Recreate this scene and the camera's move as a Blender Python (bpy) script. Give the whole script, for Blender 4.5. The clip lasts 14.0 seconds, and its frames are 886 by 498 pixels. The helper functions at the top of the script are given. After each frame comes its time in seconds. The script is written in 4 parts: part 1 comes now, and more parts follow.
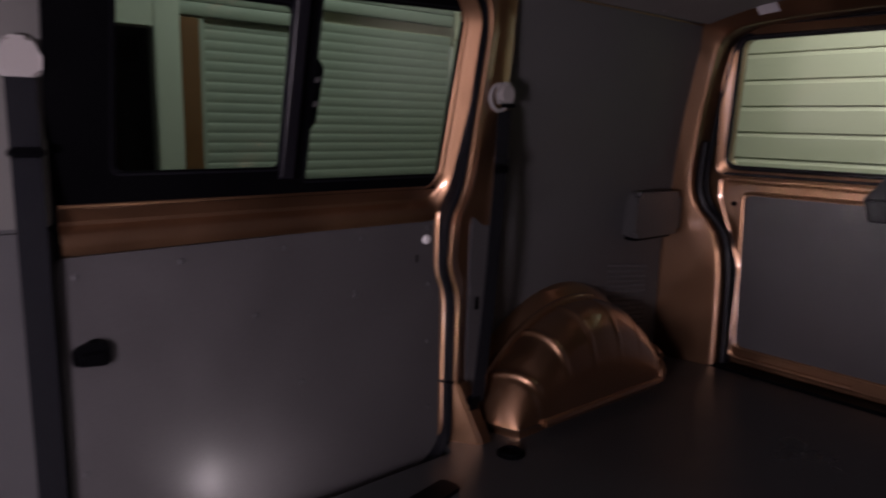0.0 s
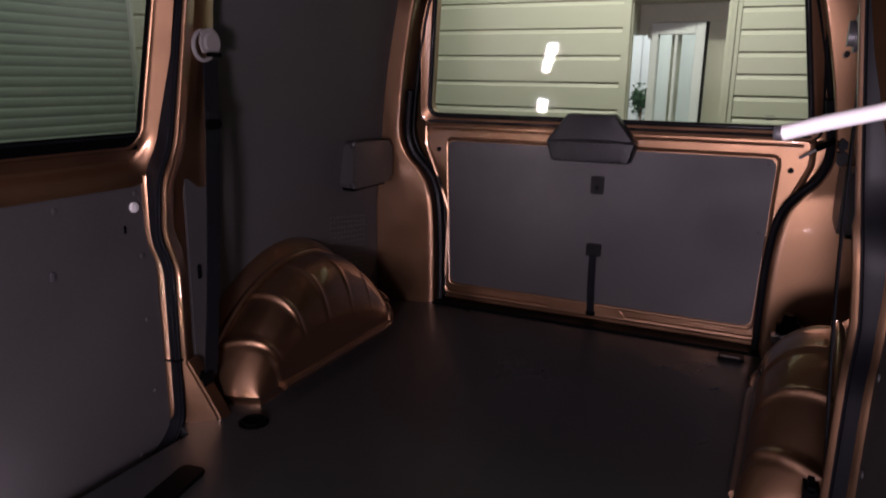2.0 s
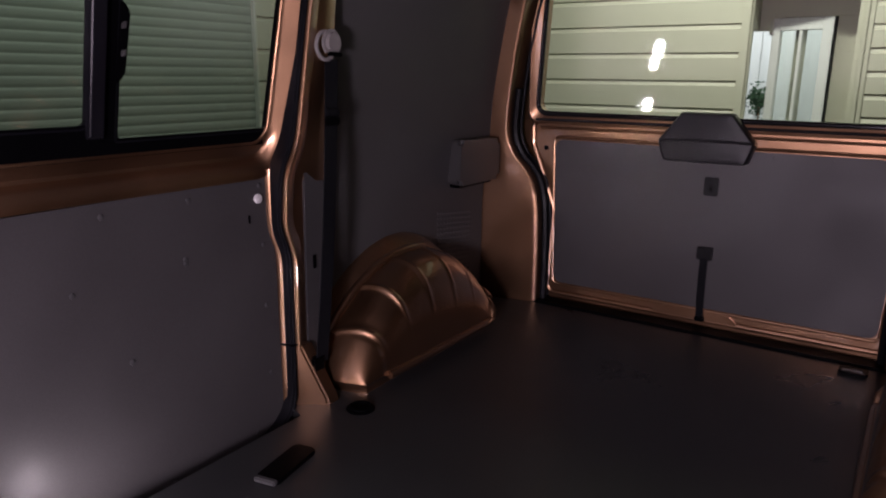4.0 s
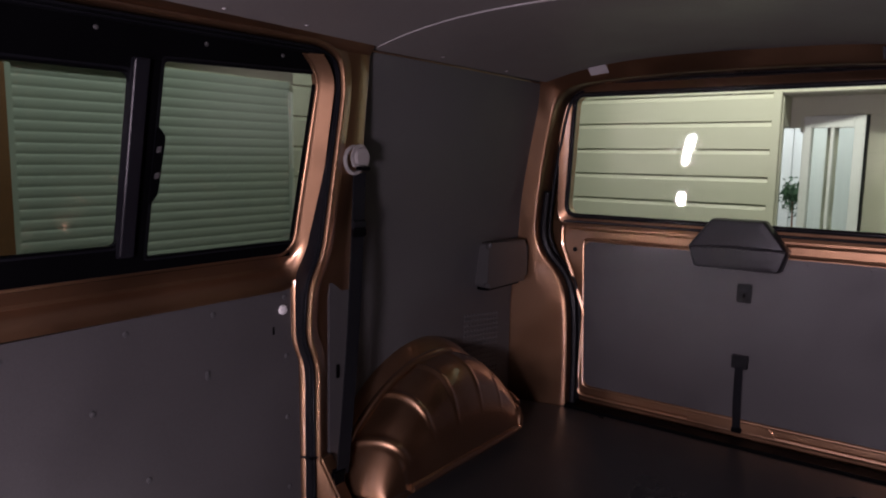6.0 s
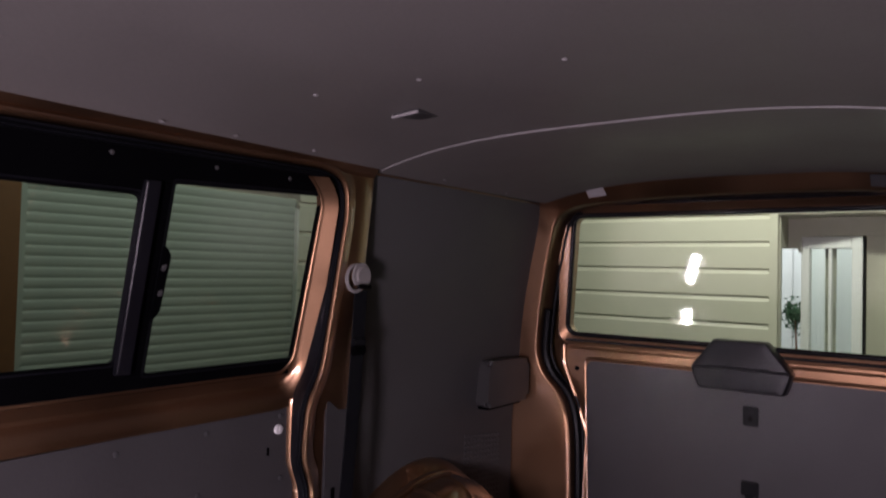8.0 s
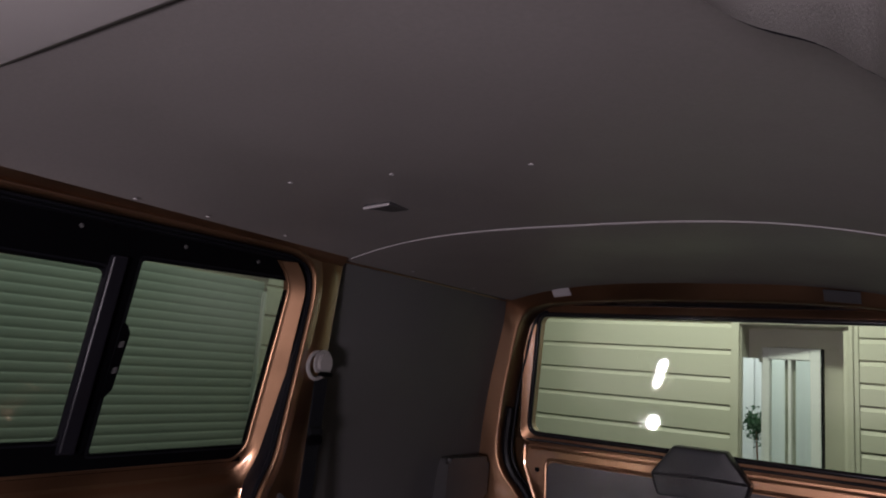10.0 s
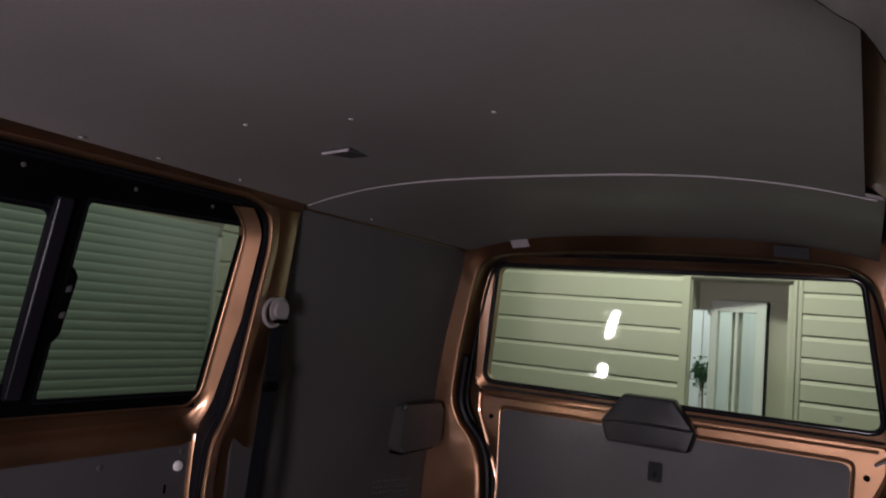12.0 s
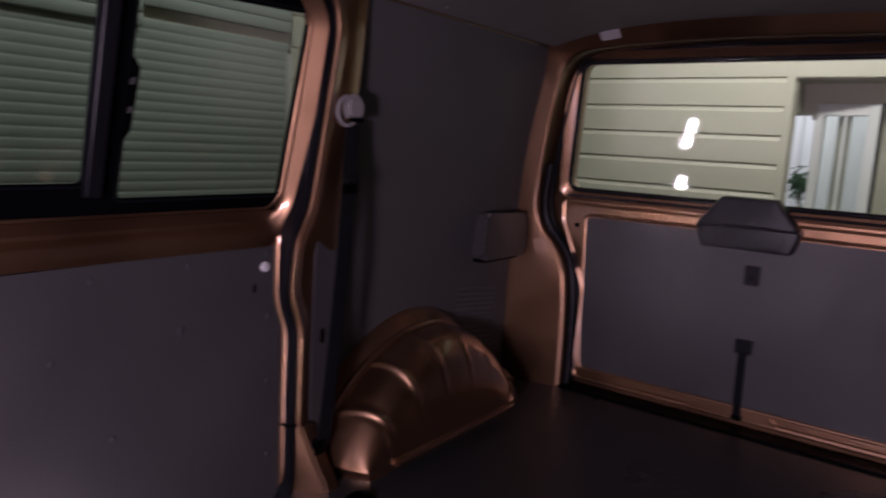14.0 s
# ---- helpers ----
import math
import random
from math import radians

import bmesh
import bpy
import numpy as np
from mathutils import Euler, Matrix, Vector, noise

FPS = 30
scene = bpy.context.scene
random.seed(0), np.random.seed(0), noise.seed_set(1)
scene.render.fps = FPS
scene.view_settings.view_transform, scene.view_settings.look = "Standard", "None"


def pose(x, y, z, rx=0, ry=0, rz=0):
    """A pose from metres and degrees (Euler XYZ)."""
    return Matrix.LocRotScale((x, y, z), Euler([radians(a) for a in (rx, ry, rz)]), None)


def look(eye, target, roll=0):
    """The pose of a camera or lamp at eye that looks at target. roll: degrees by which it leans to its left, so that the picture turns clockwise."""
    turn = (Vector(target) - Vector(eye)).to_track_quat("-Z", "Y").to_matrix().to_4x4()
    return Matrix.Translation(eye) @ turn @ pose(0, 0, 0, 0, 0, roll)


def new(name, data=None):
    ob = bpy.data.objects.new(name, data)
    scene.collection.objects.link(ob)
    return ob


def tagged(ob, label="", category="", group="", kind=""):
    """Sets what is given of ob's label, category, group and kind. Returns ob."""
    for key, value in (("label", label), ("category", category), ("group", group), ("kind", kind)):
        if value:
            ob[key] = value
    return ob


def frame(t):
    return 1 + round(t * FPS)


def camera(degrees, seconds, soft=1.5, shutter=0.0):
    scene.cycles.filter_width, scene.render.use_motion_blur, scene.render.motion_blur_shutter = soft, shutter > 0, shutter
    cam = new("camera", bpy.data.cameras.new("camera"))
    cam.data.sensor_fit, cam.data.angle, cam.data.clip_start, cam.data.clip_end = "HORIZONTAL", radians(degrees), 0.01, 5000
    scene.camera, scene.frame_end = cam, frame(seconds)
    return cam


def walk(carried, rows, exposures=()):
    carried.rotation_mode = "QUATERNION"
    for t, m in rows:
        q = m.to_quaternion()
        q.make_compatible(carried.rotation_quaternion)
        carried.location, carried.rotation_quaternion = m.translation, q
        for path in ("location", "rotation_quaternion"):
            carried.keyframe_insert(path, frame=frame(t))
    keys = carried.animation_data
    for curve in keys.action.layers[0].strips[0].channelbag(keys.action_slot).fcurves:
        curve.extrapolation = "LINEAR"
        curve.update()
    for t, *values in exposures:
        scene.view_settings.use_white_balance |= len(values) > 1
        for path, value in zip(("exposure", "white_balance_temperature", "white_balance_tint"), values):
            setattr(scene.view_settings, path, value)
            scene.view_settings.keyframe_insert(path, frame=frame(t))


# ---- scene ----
cam = camera(64.0, 14.0, soft=1.9, shutter=0.5)
PATH = [
    (0, (0.732, -0.211, 0.919), (-0.771, 1.061, 0.567), 1.2),
    (0.5, (0.696, -0.172, 0.932), (-0.605, 1.311, 0.599), 1.0),
    (1, (0.666, -0.177, 0.949), (-0.455, 1.441, 0.592), 0.7),
    (1.5, (0.664, -0.198, 0.944), (-0.268, 1.525, 0.538), 0.8),
    (2, (0.653, -0.211, 0.922), (-0.19, 1.54, 0.449), 0.8),
    (2.5, (0.646, -0.223, 0.901), (-0.18, 1.522, 0.379), 0.9),
    (3, (0.645, -0.231, 0.896), (-0.237, 1.483, 0.362), 1.0),
    (3.5, (0.654, -0.241, 0.916), (-0.355, 1.412, 0.418), 0.8),
    (3.7, (0.647, -0.244, 0.913), (-0.398, 1.388, 0.419), 0.8),
    (5.8, (0.638, -0.208, 1.005), (-0.553, 1.374, 0.724), 0.7),
    (6, (0.643, -0.206, 1.005), (-0.541, 1.386, 0.744), 0.8),
    (6.5, (0.645, -0.202, 1.005), (-0.501, 1.423, 0.796), 1.0),
    (7, (0.648, -0.195, 1.004), (-0.475, 1.451, 0.827), 1.3),
    (7.5, (0.651, -0.197, 1.01), (-0.499, 1.437, 0.907), 1.4),
    (8, (0.658, -0.21, 1.021), (-0.548, 1.384, 1.078), 1.4),
    (8.2, (0.659, -0.218, 1.025), (-0.551, 1.371, 1.124), 1.6),
    (10.3, (0.679, -0.22, 1.021), (-0.442, 1.404, 1.345), 4.6),
    (10.5, (0.681, -0.209, 1.025), (-0.433, 1.421, 1.346), 4.7),
    (11, (0.69, -0.223, 1.021), (-0.399, 1.426, 1.328), 5.3),
    (11.5, (0.681, -0.213, 1.026), (-0.39, 1.454, 1.297), 5.4),
    (12, (0.668, -0.208, 1.022), (-0.369, 1.492, 1.208), 5.0),
    (12.5, (0.668, -0.197, 1.022), (-0.338, 1.53, 1.095), 4.5),
    (13, (0.639, -0.131, 0.974), (-0.321, 1.617, 0.824), 4.2),
    (13.5, (0.623, -0.1, 0.95), (-0.364, 1.622, 0.709), 3.9),
    (14, (0.587, -0.114, 0.928), (-0.587, 1.477, 0.627), 3.2),
]
walk(cam, [(t, look(eye, target, roll)) for t, eye, target, roll in PATH],
     exposures=[(0, -0.17, 6500, 10), (0.5, -0.05, 6500, 11), (2.5, 0.04, 6450, 16), (6, 0.16, 6450, 14), (8, 0.1, 6450, 14), (10.5, -0.22, 6500, 3), (12, -0.24, 6500, 3),
                (12.5, -0.26, 6500, 4), (13, -0.4, 6500, 9), (13.5, -0.38, 6450, 15), (14, -0.21, 6250, 28)])

# ---- light ----
world = bpy.data.worlds.new("night")
world.use_nodes = True
world.node_tree.nodes["Background"].inputs[0].default_value = (0.55, 0.6, 0.7, 1)
world.node_tree.nodes["Background"].inputs[1].default_value = 0.004
scene.world = world


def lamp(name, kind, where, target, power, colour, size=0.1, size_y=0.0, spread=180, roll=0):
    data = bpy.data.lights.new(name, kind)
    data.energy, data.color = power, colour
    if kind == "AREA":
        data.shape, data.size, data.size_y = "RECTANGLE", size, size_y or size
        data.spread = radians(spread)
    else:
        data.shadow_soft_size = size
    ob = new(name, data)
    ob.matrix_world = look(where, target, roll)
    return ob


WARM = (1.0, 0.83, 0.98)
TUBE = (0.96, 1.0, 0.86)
# Unseen lamp in the cab; its place is tuned to the interior's shading.
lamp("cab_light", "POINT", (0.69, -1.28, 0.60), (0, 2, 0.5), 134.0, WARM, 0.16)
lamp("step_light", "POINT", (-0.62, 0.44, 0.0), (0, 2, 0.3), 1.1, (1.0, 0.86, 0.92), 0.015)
# Two strip lamps added for the glints in the rear glass; source unknown.
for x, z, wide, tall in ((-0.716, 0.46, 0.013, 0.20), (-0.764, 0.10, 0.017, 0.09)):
    lamp("glint_light", "AREA", (x, 0.093, z), (-0.25, 2.5, 0.8), 0.14, (1.0, 0.9, 0.95), wide, tall, 30, -10)
lamp("yard_tube_rear", "AREA", (-0.2, 3.4, 2.35), (-0.1, 4.6, 1.15), 19.5, TUBE, 2.4, 0.12, 124)
lamp("yard_tube_side", "AREA", (-1.55, 1.7, 2.35), (-2.6, 1.7, 0.5), 9.5, (0.86, 1.0, 0.88), 2.2, 0.12)
lamp("hallway_light", "AREA", (-0.70, 5.6, 2.2), (-0.75, 6.5, 0.6), 23.0, (0.92, 0.98, 1.0), 0.5, 0.5)


# ---- materials ----
def material(name, colour, rough=0.5, metal=0.0, coat=0.0, grain=40.0, spread=0.12, wear=3.0, bump=0.0, bump_scale=200.0, vary=0.0, specular=0.5, coat_rough=0.06):
    m = bpy.data.materials.new(name)
    m.use_nodes = True
    nodes, links = m.node_tree.nodes, m.node_tree.links
    b = nodes["Principled BSDF"]
    b.inputs["Metallic"].default_value = metal
    b.inputs["Coat Weight"].default_value = coat
    b.inputs["Coat Roughness"].default_value = coat_rough
    b.inputs["Specular IOR Level"].default_value = specular
    where = nodes.new("ShaderNodeTexCoord")
    fine, broad = nodes.new("ShaderNodeTexNoise"), nodes.new("ShaderNodeTexNoise")
    fine.inputs["Scale"].default_value, broad.inputs["Scale"].default_value = grain, wear
    fine.inputs["Detail"].default_value, broad.inputs["Detail"].default_value = 3, 5
    for n in (fine, broad):
        links.new(where.outputs["Object"], n.inputs["Vector"])
    add = nodes.new("ShaderNodeMath")
    add.operation = "ADD"
    links.new(fine.outputs[0], add.inputs[0]), links.new(broad.outputs[0], add.inputs[1])
    total = add
    if vary:
        info, scaled = nodes.new("ShaderNodeObjectInfo"), nodes.new("ShaderNodeMath")
        scaled.operation = "MULTIPLY_ADD"
        links.new(info.outputs["Random"], scaled.inputs[0]), links.new(add.outputs[0], scaled.inputs[2])
        scaled.inputs[1].default_value = vary
        total = scaled
    ramp = nodes.new("ShaderNodeMapRange")
    ramp.inputs["From Min"].default_value, ramp.inputs["From Max"].default_value = 0.6, 1.4
    ramp.inputs["To Min"].default_value, ramp.inputs["To Max"].default_value = 1 - spread, 1 + spread
    links.new(total.outputs[0], ramp.inputs["Value"])
    tint = nodes.new("ShaderNodeVectorMath")
    tint.operation = "SCALE"
    tint.inputs[0].default_value = colour
    links.new(ramp.outputs[0], tint.inputs["Scale"])
    links.new(tint.outputs[0], b.inputs["Base Color"])
    gloss = nodes.new("ShaderNodeMapRange")
    gloss.inputs["From Min"].default_value, gloss.inputs["From Max"].default_value = 0.3, 0.7
    gloss.inputs["To Min"].default_value, gloss.inputs["To Max"].default_value = max(0.02, rough * 0.78), min(1, rough * 1.22)
    links.new(broad.outputs[0], gloss.inputs["Value"])
    links.new(gloss.outputs[0], b.inputs["Roughness"])
    if bump:
        tex, bm_node = nodes.new("ShaderNodeTexNoise"), nodes.new("ShaderNodeBump")
        tex.inputs["Scale"].default_value = bump_scale
        links.new(where.outputs["Object"], tex.inputs["Vector"])
        links.new(tex.outputs[0], bm_node.inputs["Height"])
        bm_node.inputs["Strength"].default_value, bm_node.inputs["Distance"].default_value = bump, 0.002
        links.new(bm_node.outputs[0], b.inputs["Normal"])
    return m


def glass(name, tint=(1, 1, 1), gloss=0.0, base=0.045):
    m = bpy.data.materials.new(name)
    m.use_nodes = True
    nodes, links = m.node_tree.nodes, m.node_tree.links
    nodes.remove(nodes["Principled BSDF"])
    clear, shine, mix, face, power, scale = (nodes.new("ShaderNode" + k) for k in ("BsdfTransparent", "BsdfGlossy", "MixShader", "LayerWeight", "Math", "Math"))
    clear.inputs[0].default_value = (*tint, 1)
    shine.inputs["Roughness"].default_value = gloss
    face.inputs["Blend"].default_value = 0.5
    power.operation, scale.operation = "POWER", "MULTIPLY_ADD"
    power.inputs[1].default_value = 5
    scale.inputs[1].default_value, scale.inputs[2].default_value = 1 - base, base
    links.new(face.outputs["Facing"], power.inputs[0]), links.new(power.outputs[0], scale.inputs[0]), links.new(scale.outputs[0], mix.inputs[0])
    links.new(clear.outputs[0], mix.inputs[1]), links.new(shine.outputs[0], mix.inputs[2])
    links.new(mix.outputs[0], nodes["Material Output"].inputs[0])
    return m


COPPER = material("copper metallic paint", (0.349, 0.199, 0.112), 0.37, 0.97, 1.0, 900, 0.14, 4, coat_rough=0.035)
PANEL = material("grey laminated plywood", (0.061, 0.0585, 0.060), 0.46, 0, 0, 300, 0.16, 3.2, 0.18, 700)
HEADLINER = material("grey ceiling board", (0.180, 0.168, 0.160), 0.55, 0, 0, 160, 0.10, 2.5, 0.15, 500)
VINYL = material("charcoal vinyl lining", (0.084, 0.083, 0.083), 0.6, 0, 0, 500, 0.15, 4, 0.35, 700)
FLOOR = material("black rubber mat", (0.030, 0.032, 0.033), 0.33, 0, 0, 300, 0.22, 3.0, 0.30, 420, specular=0.65)
BLACK = material("black plastic", (0.0020, 0.0020, 0.0026), 0.42, 0, 0, 300, 0.15, 5, 0.15, 600, specular=0.04)
COVER = material("charcoal moulded plastic", (0.018, 0.018, 0.021), 0.40, 0, 0, 300, 0.15, 5, 0.2, 900, specular=0.3)
SLIDER = material("satin black window frame", (0.008, 0.008, 0.011), 0.34, 0, 0, 300, 0.15, 5, 0.1, 600, specular=0.4)
GASKET = material("glossy black rubber", (0.010, 0.010, 0.012), 0.16, 0, 0, 200, 0.15, 5, 0.2, 90)
RUBBER = material("black rubber seal", (0.0050, 0.0052, 0.0070), 0.42, 0, 0, 200, 0.15, 5, specular=0.18)
WEBBING = material("black belt webbing", (0.007, 0.0075, 0.010), 0.75, 0, 0, 900, 0.2, 6, 0.4, 1500, specular=0.15)
GREYPLASTIC = material("light grey trim plastic", (0.29, 0.275, 0.262), 0.5, 0, 0, 300, 0.04, 3, 0.12, 800)
LINER = material("pale headliner cloth", (0.42, 0.40, 0.385), 0.8, 0, 0, 600, 0.06, 3, 0.25, 900)
DARKTRIM = material("dark grey trim plastic", (0.06, 0.06, 0.062), 0.5, 0, 0, 300, 0.06, 3, 0.12, 800)
SPEAKER = material("mid grey plastic", (0.066, 0.065, 0.065), 0.40, 0, 0, 300, 0.06, 3, 0.12, 800)
WHITE = material("white plastic", (0.80, 0.79, 0.77), 0.35, 0, 0, 200, 0.03, 4)
STEEL = material("bright steel", (0.62, 0.60, 0.58), 0.28, 1.0, 0, 200, 0.1, 6)
TAPE = material("grey paper sticker", (0.42, 0.40, 0.40), 0.6, 0, 0, 150, 0.05, 12)
SIDING = material("cream painted siding", (0.60, 0.59, 0.48), 0.55, 0, 0, 120, 0.04, 1.2, 0.1, 300, 0.05)
SIDING_WHITE = material("off-white window paint", (0.66, 0.67, 0.60), 0.45, 0, 0, 100, 0.04, 2)
SHUTTER = material("pale green shutter slat", (0.37, 0.40, 0.355), 0.5, 0, 0, 120, 0.05, 1.0, 0, 300, 0.06)
BROWN = material("brown painted post", (0.20, 0.085, 0.035), 0.5, 0, 0, 60, 0.15, 4)
ASPHALT = material("dark paving", (0.05, 0.05, 0.05), 0.85, 0, 0, 200, 0.25, 2, 0.4, 120)
DOORWHITE = material("white door lacquer", (0.78, 0.79, 0.78), 0.35, 0, 0, 100, 0.03, 3)
ROOMWALL = material("white hallway wall", (0.74, 0.76, 0.75), 0.7, 0, 0, 100, 0.03, 2)
TRIMGREY = material("grey pillar plastic", (0.13, 0.128, 0.12), 0.5, 0, 0, 300, 0.05, 3, 0.1, 700)
STREAK = material("pale streak cloth", (0.70, 0.70, 0.63), 0.8, 0, 0, 30, 0.35, 7)
LEAF = material("green leaves", (0.05, 0.12, 0.06), 0.5, 0, 0, 90, 0.35, 12, 0, 200, 0.3)
CLEAR = glass("clear glass", (0.96, 0.98, 0.95), 0.022)
TINTED = glass("dark mirror glass", (0.10, 0.11, 0.11), 0.02)


# ---- mesh helpers ----
def part(name, bm, mat, parent=None, label="", sharp=38):
    """Links a bmesh as one mesh object under a thing or a part."""
    bmesh.ops.remove_doubles(bm, verts=bm.verts, dist=1e-6)
    bmesh.ops.recalc_face_normals(bm, faces=bm.faces)
    for f in bm.faces:
        f.smooth = True
    for e in bm.edges:
        if len(e.link_faces) == 2 and e.calc_face_angle(0) > radians(sharp):
            e.smooth = False
    me = bpy.data.meshes.new(name)
    bm.to_mesh(me)
    bm.free()
    me.materials.append(mat)
    ob = new(name, me)
    if parent:
        ob.parent = parent
    if label:
        ob["label"] = label
    return ob


def thing(name, label, category, kind="", group="", at=(0, 0, 0)):
    ob = new(name)
    ob.location = at
    return tagged(ob, label, category, group, kind)


def rounded(points, r, n=5):
    """A closed loop of 2D points with its corners rounded; r is one radius or one a corner."""
    out, count = [], len(points)
    for i, p in enumerate(points):
        p = Vector(p)
        a, b = Vector(points[i - 1]) - p, Vector(points[(i + 1) % count]) - p
        rad = r[i] if isinstance(r, (list, tuple)) else r
        half = a.angle(b) / 2
        cut = min(rad / math.tan(half), a.length * 0.49, b.length * 0.49)
        for k in range(n + 1):
            u = k / n
            out.append(p + a.normalized() * cut * (1 - u) ** 2 + b.normalized() * cut * u ** 2)
    return [(q.x, q.y) for q in out]


def loft(loops, closed=True, caps=False, ring=False):
    """Quads between loops of 3D points with equal counts. closed: each loop is a ring; ring: the last loop joins the first."""
    bm = bmesh.new()
    rows = [[bm.verts.new(p) for p in loop] for loop in loops]
    n = len(loops[0])
    pairs = list(zip(rows, rows[1:])) + ([(rows[-1], rows[0])] if ring else [])
    for a, b in pairs:
        for i in range(n if closed else n - 1):
            j = (i + 1) % n
            bm.faces.new((a[i], a[j], b[j], b[i]))
    if caps:
        bm.faces.new(rows[0]), bm.faces.new(rows[-1])
    return bm


def prism(points, place, a, b, bevel=0.0, seg=2):
    """A slab from a 2D outline: place(u, v, depth) gives the 3D point; from depth a to depth b, bevelled on both rims."""
    bm = loft([[place(u, v, a) for u, v in points], [place(u, v, b) for u, v in points]], caps=True)
    if bevel:
        edges = [e for e in bm.edges if any(len(f.verts) != 4 for f in e.link_faces)] if len(points) != 4 else list(bm.edges)
        bmesh.ops.bevel(bm, geom=edges, offset=bevel, segments=seg, affect="EDGES", clamp_overlap=True)
    return bm


def box(lo, hi, bevel=0.0, seg=2):
    bm = bmesh.new()
    bmesh.ops.create_cube(bm, size=1)
    for v in bm.verts:
        v.co = [l + (h - l) * (c + 0.5) for l, h, c in zip(lo, hi, v.co)]
    if bevel:
        bmesh.ops.bevel(bm, geom=list(bm.edges), offset=bevel, segments=seg, affect="EDGES", clamp_overlap=True)
    return bm


def disc(radius, height, n=16, bevel=0.3):
    """A low button along +z with a rounded rim."""
    c = [(math.cos(2 * math.pi * i / n), math.sin(2 * math.pi * i / n)) for i in range(n)]
    k = radius * bevel
    levels = [(radius, 0), (radius, height * 0.5), (radius - k * 0.35, height * 0.85), (radius - k, height)]
    return loft([[(x * r, y * r, z) for x, y in c] for r, z in levels], caps=True)


def turned(bm, m):
    bmesh.ops.transform(bm, matrix=m, verts=bm.verts)
    return bm


def smooth_line(points, n=6):
    """Catmull-Rom through points."""
    pts = [Vector(p) for p in points]
    ext = [2 * pts[0] - pts[1]] + pts + [2 * pts[-1] - pts[-2]]
    out = []
    for i in range(1, len(ext) - 2):
        a, b, c, d = ext[i - 1:i + 3]
        for k in range(n):
            u = k / n
            out.append(0.5 * (2 * b + (c - a) * u + (2 * a - 5 * b + 4 * c - d) * u * u + (3 * b - a - 3 * c + d) * u ** 3))
    return out + [pts[-1]]


def tube(points, radius, n=8, caps=True, closed=False):
    """A round bar along 3D points."""
    pts = [Vector(p) for p in points]
    loops, up = [], Vector((0.0123, 0.031, 1)).normalized()
    for i, p in enumerate(pts):
        if closed:
            d = (pts[(i + 1) % len(pts)] - pts[i - 1]).normalized()
        else:
            d = (pts[min(i + 1, len(pts) - 1)] - pts[max(i - 1, 0)]).normalized()
        a = up - d * up.dot(d)
        if a.length < 0.2:
            a = Vector((1, 0, 0)) - d * d.x
        a.normalize()
        b = d.cross(a)
        up = a
        loops.append([p + (a * math.cos(t) + b * math.sin(t)) * radius for t in (2 * math.pi * k / n for k in range(n))])
    return loft(loops, caps=caps and not closed, ring=closed)


def sweep(path, profile, place):
    """A moulding along a planar path of (u, v). profile: rows of (offset to the path's left side, height). place(u, v, height)."""
    pts = [Vector(p) for p in path]
    loops = []
    for i, p in enumerate(pts):
        d = (pts[min(i + 1, len(pts) - 1)] - pts[max(i - 1, 0)]).normalized()
        nrm = Vector((-d.y, d.x))
        loops.append([place(p.x + nrm.x * o, p.y + nrm.y * o, h) for o, h in profile])
    return loft(loops, closed=False)


def merged(*bms):
    out = bmesh.new()
    for b in bms:
        me = bpy.data.meshes.new("scratch")
        b.to_mesh(me)
        b.free()
        out.from_mesh(me)
        bpy.data.meshes.remove(me)
    return out


def bend(points, r, n=5):
    """An open 2D path with rounded corners."""
    out = [Vector(points[0])]
    for i in range(1, len(points) - 1):
        p = Vector(points[i])
        a, b = Vector(points[i - 1]) - p, Vector(points[i + 1]) - p
        cut = min(r, a.length * 0.49, b.length * 0.49)
        for k in range(n + 1):
            u = k / n
            out.append(p + a.normalized() * cut * (1 - u) ** 2 + b.normalized() * cut * u ** 2)
    return [(q.x, q.y) for q in out + [Vector(points[-1])]]


def spread(path, step=0.06):
    """More points on the straight stretches of a path."""
    out = [path[0]]
    for a, b in zip(path, path[1:]):
        k = max(1, math.ceil(math.dist(a, b) / step))
        out += [tuple(a[c] + (b[c] - a[c]) * i / k for c in range(len(a))) for i in range(1, k + 1)]
    return out


def pad(loop, k):
    cx, cy = sum(p[0] for p in loop) / len(loop), sum(p[1] for p in loop) / len(loop)
    w, h = max(p[0] for p in loop) - cx, max(p[1] for p in loop) - cy
    return [(cx + (x - cx) * (1 + k / w), cy + (y - cy) * (1 + k / h)) for x, y in loop]


# ---- the van's shell ----
Z0 = -0.02          # load floor
GROUND = -0.60


def ceil_z(x):
    return 1.357 - 0.064 * min(1.0, abs(x) / 0.67) ** 3


def wall_x(z):
    """Half width of the rear quarter lining."""
    return 0.868 if z < 0.55 else 0.868 - 0.168 * ((z - 0.55) / 0.76) ** 1.25


def lining_x(z, k):
    """Half width of the quarter lining at k from the door pillar (0) to the rear pillar (1)."""
    rear = 0.894 if z < 0.42 else 0.894 - 0.036 * (z - 0.42) / 0.3 if z < 0.72 else 0.858 - 0.128 * ((z - 0.72) / 0.56) ** 1.25
    k = k * k * (3 - 2 * k)
    return wall_x(z) + (rear - wall_x(z)) * k


def glass_x(z):
    """Half width at the side windows' inner face."""
    return 0.779 - (z - 0.78) * 0.207


def pillar_x(z):
    """Half width at the door pillar's inner edge."""
    return 0.752 if z < 0.55 else 0.752 - 0.075 * (z - 0.55) / 0.70


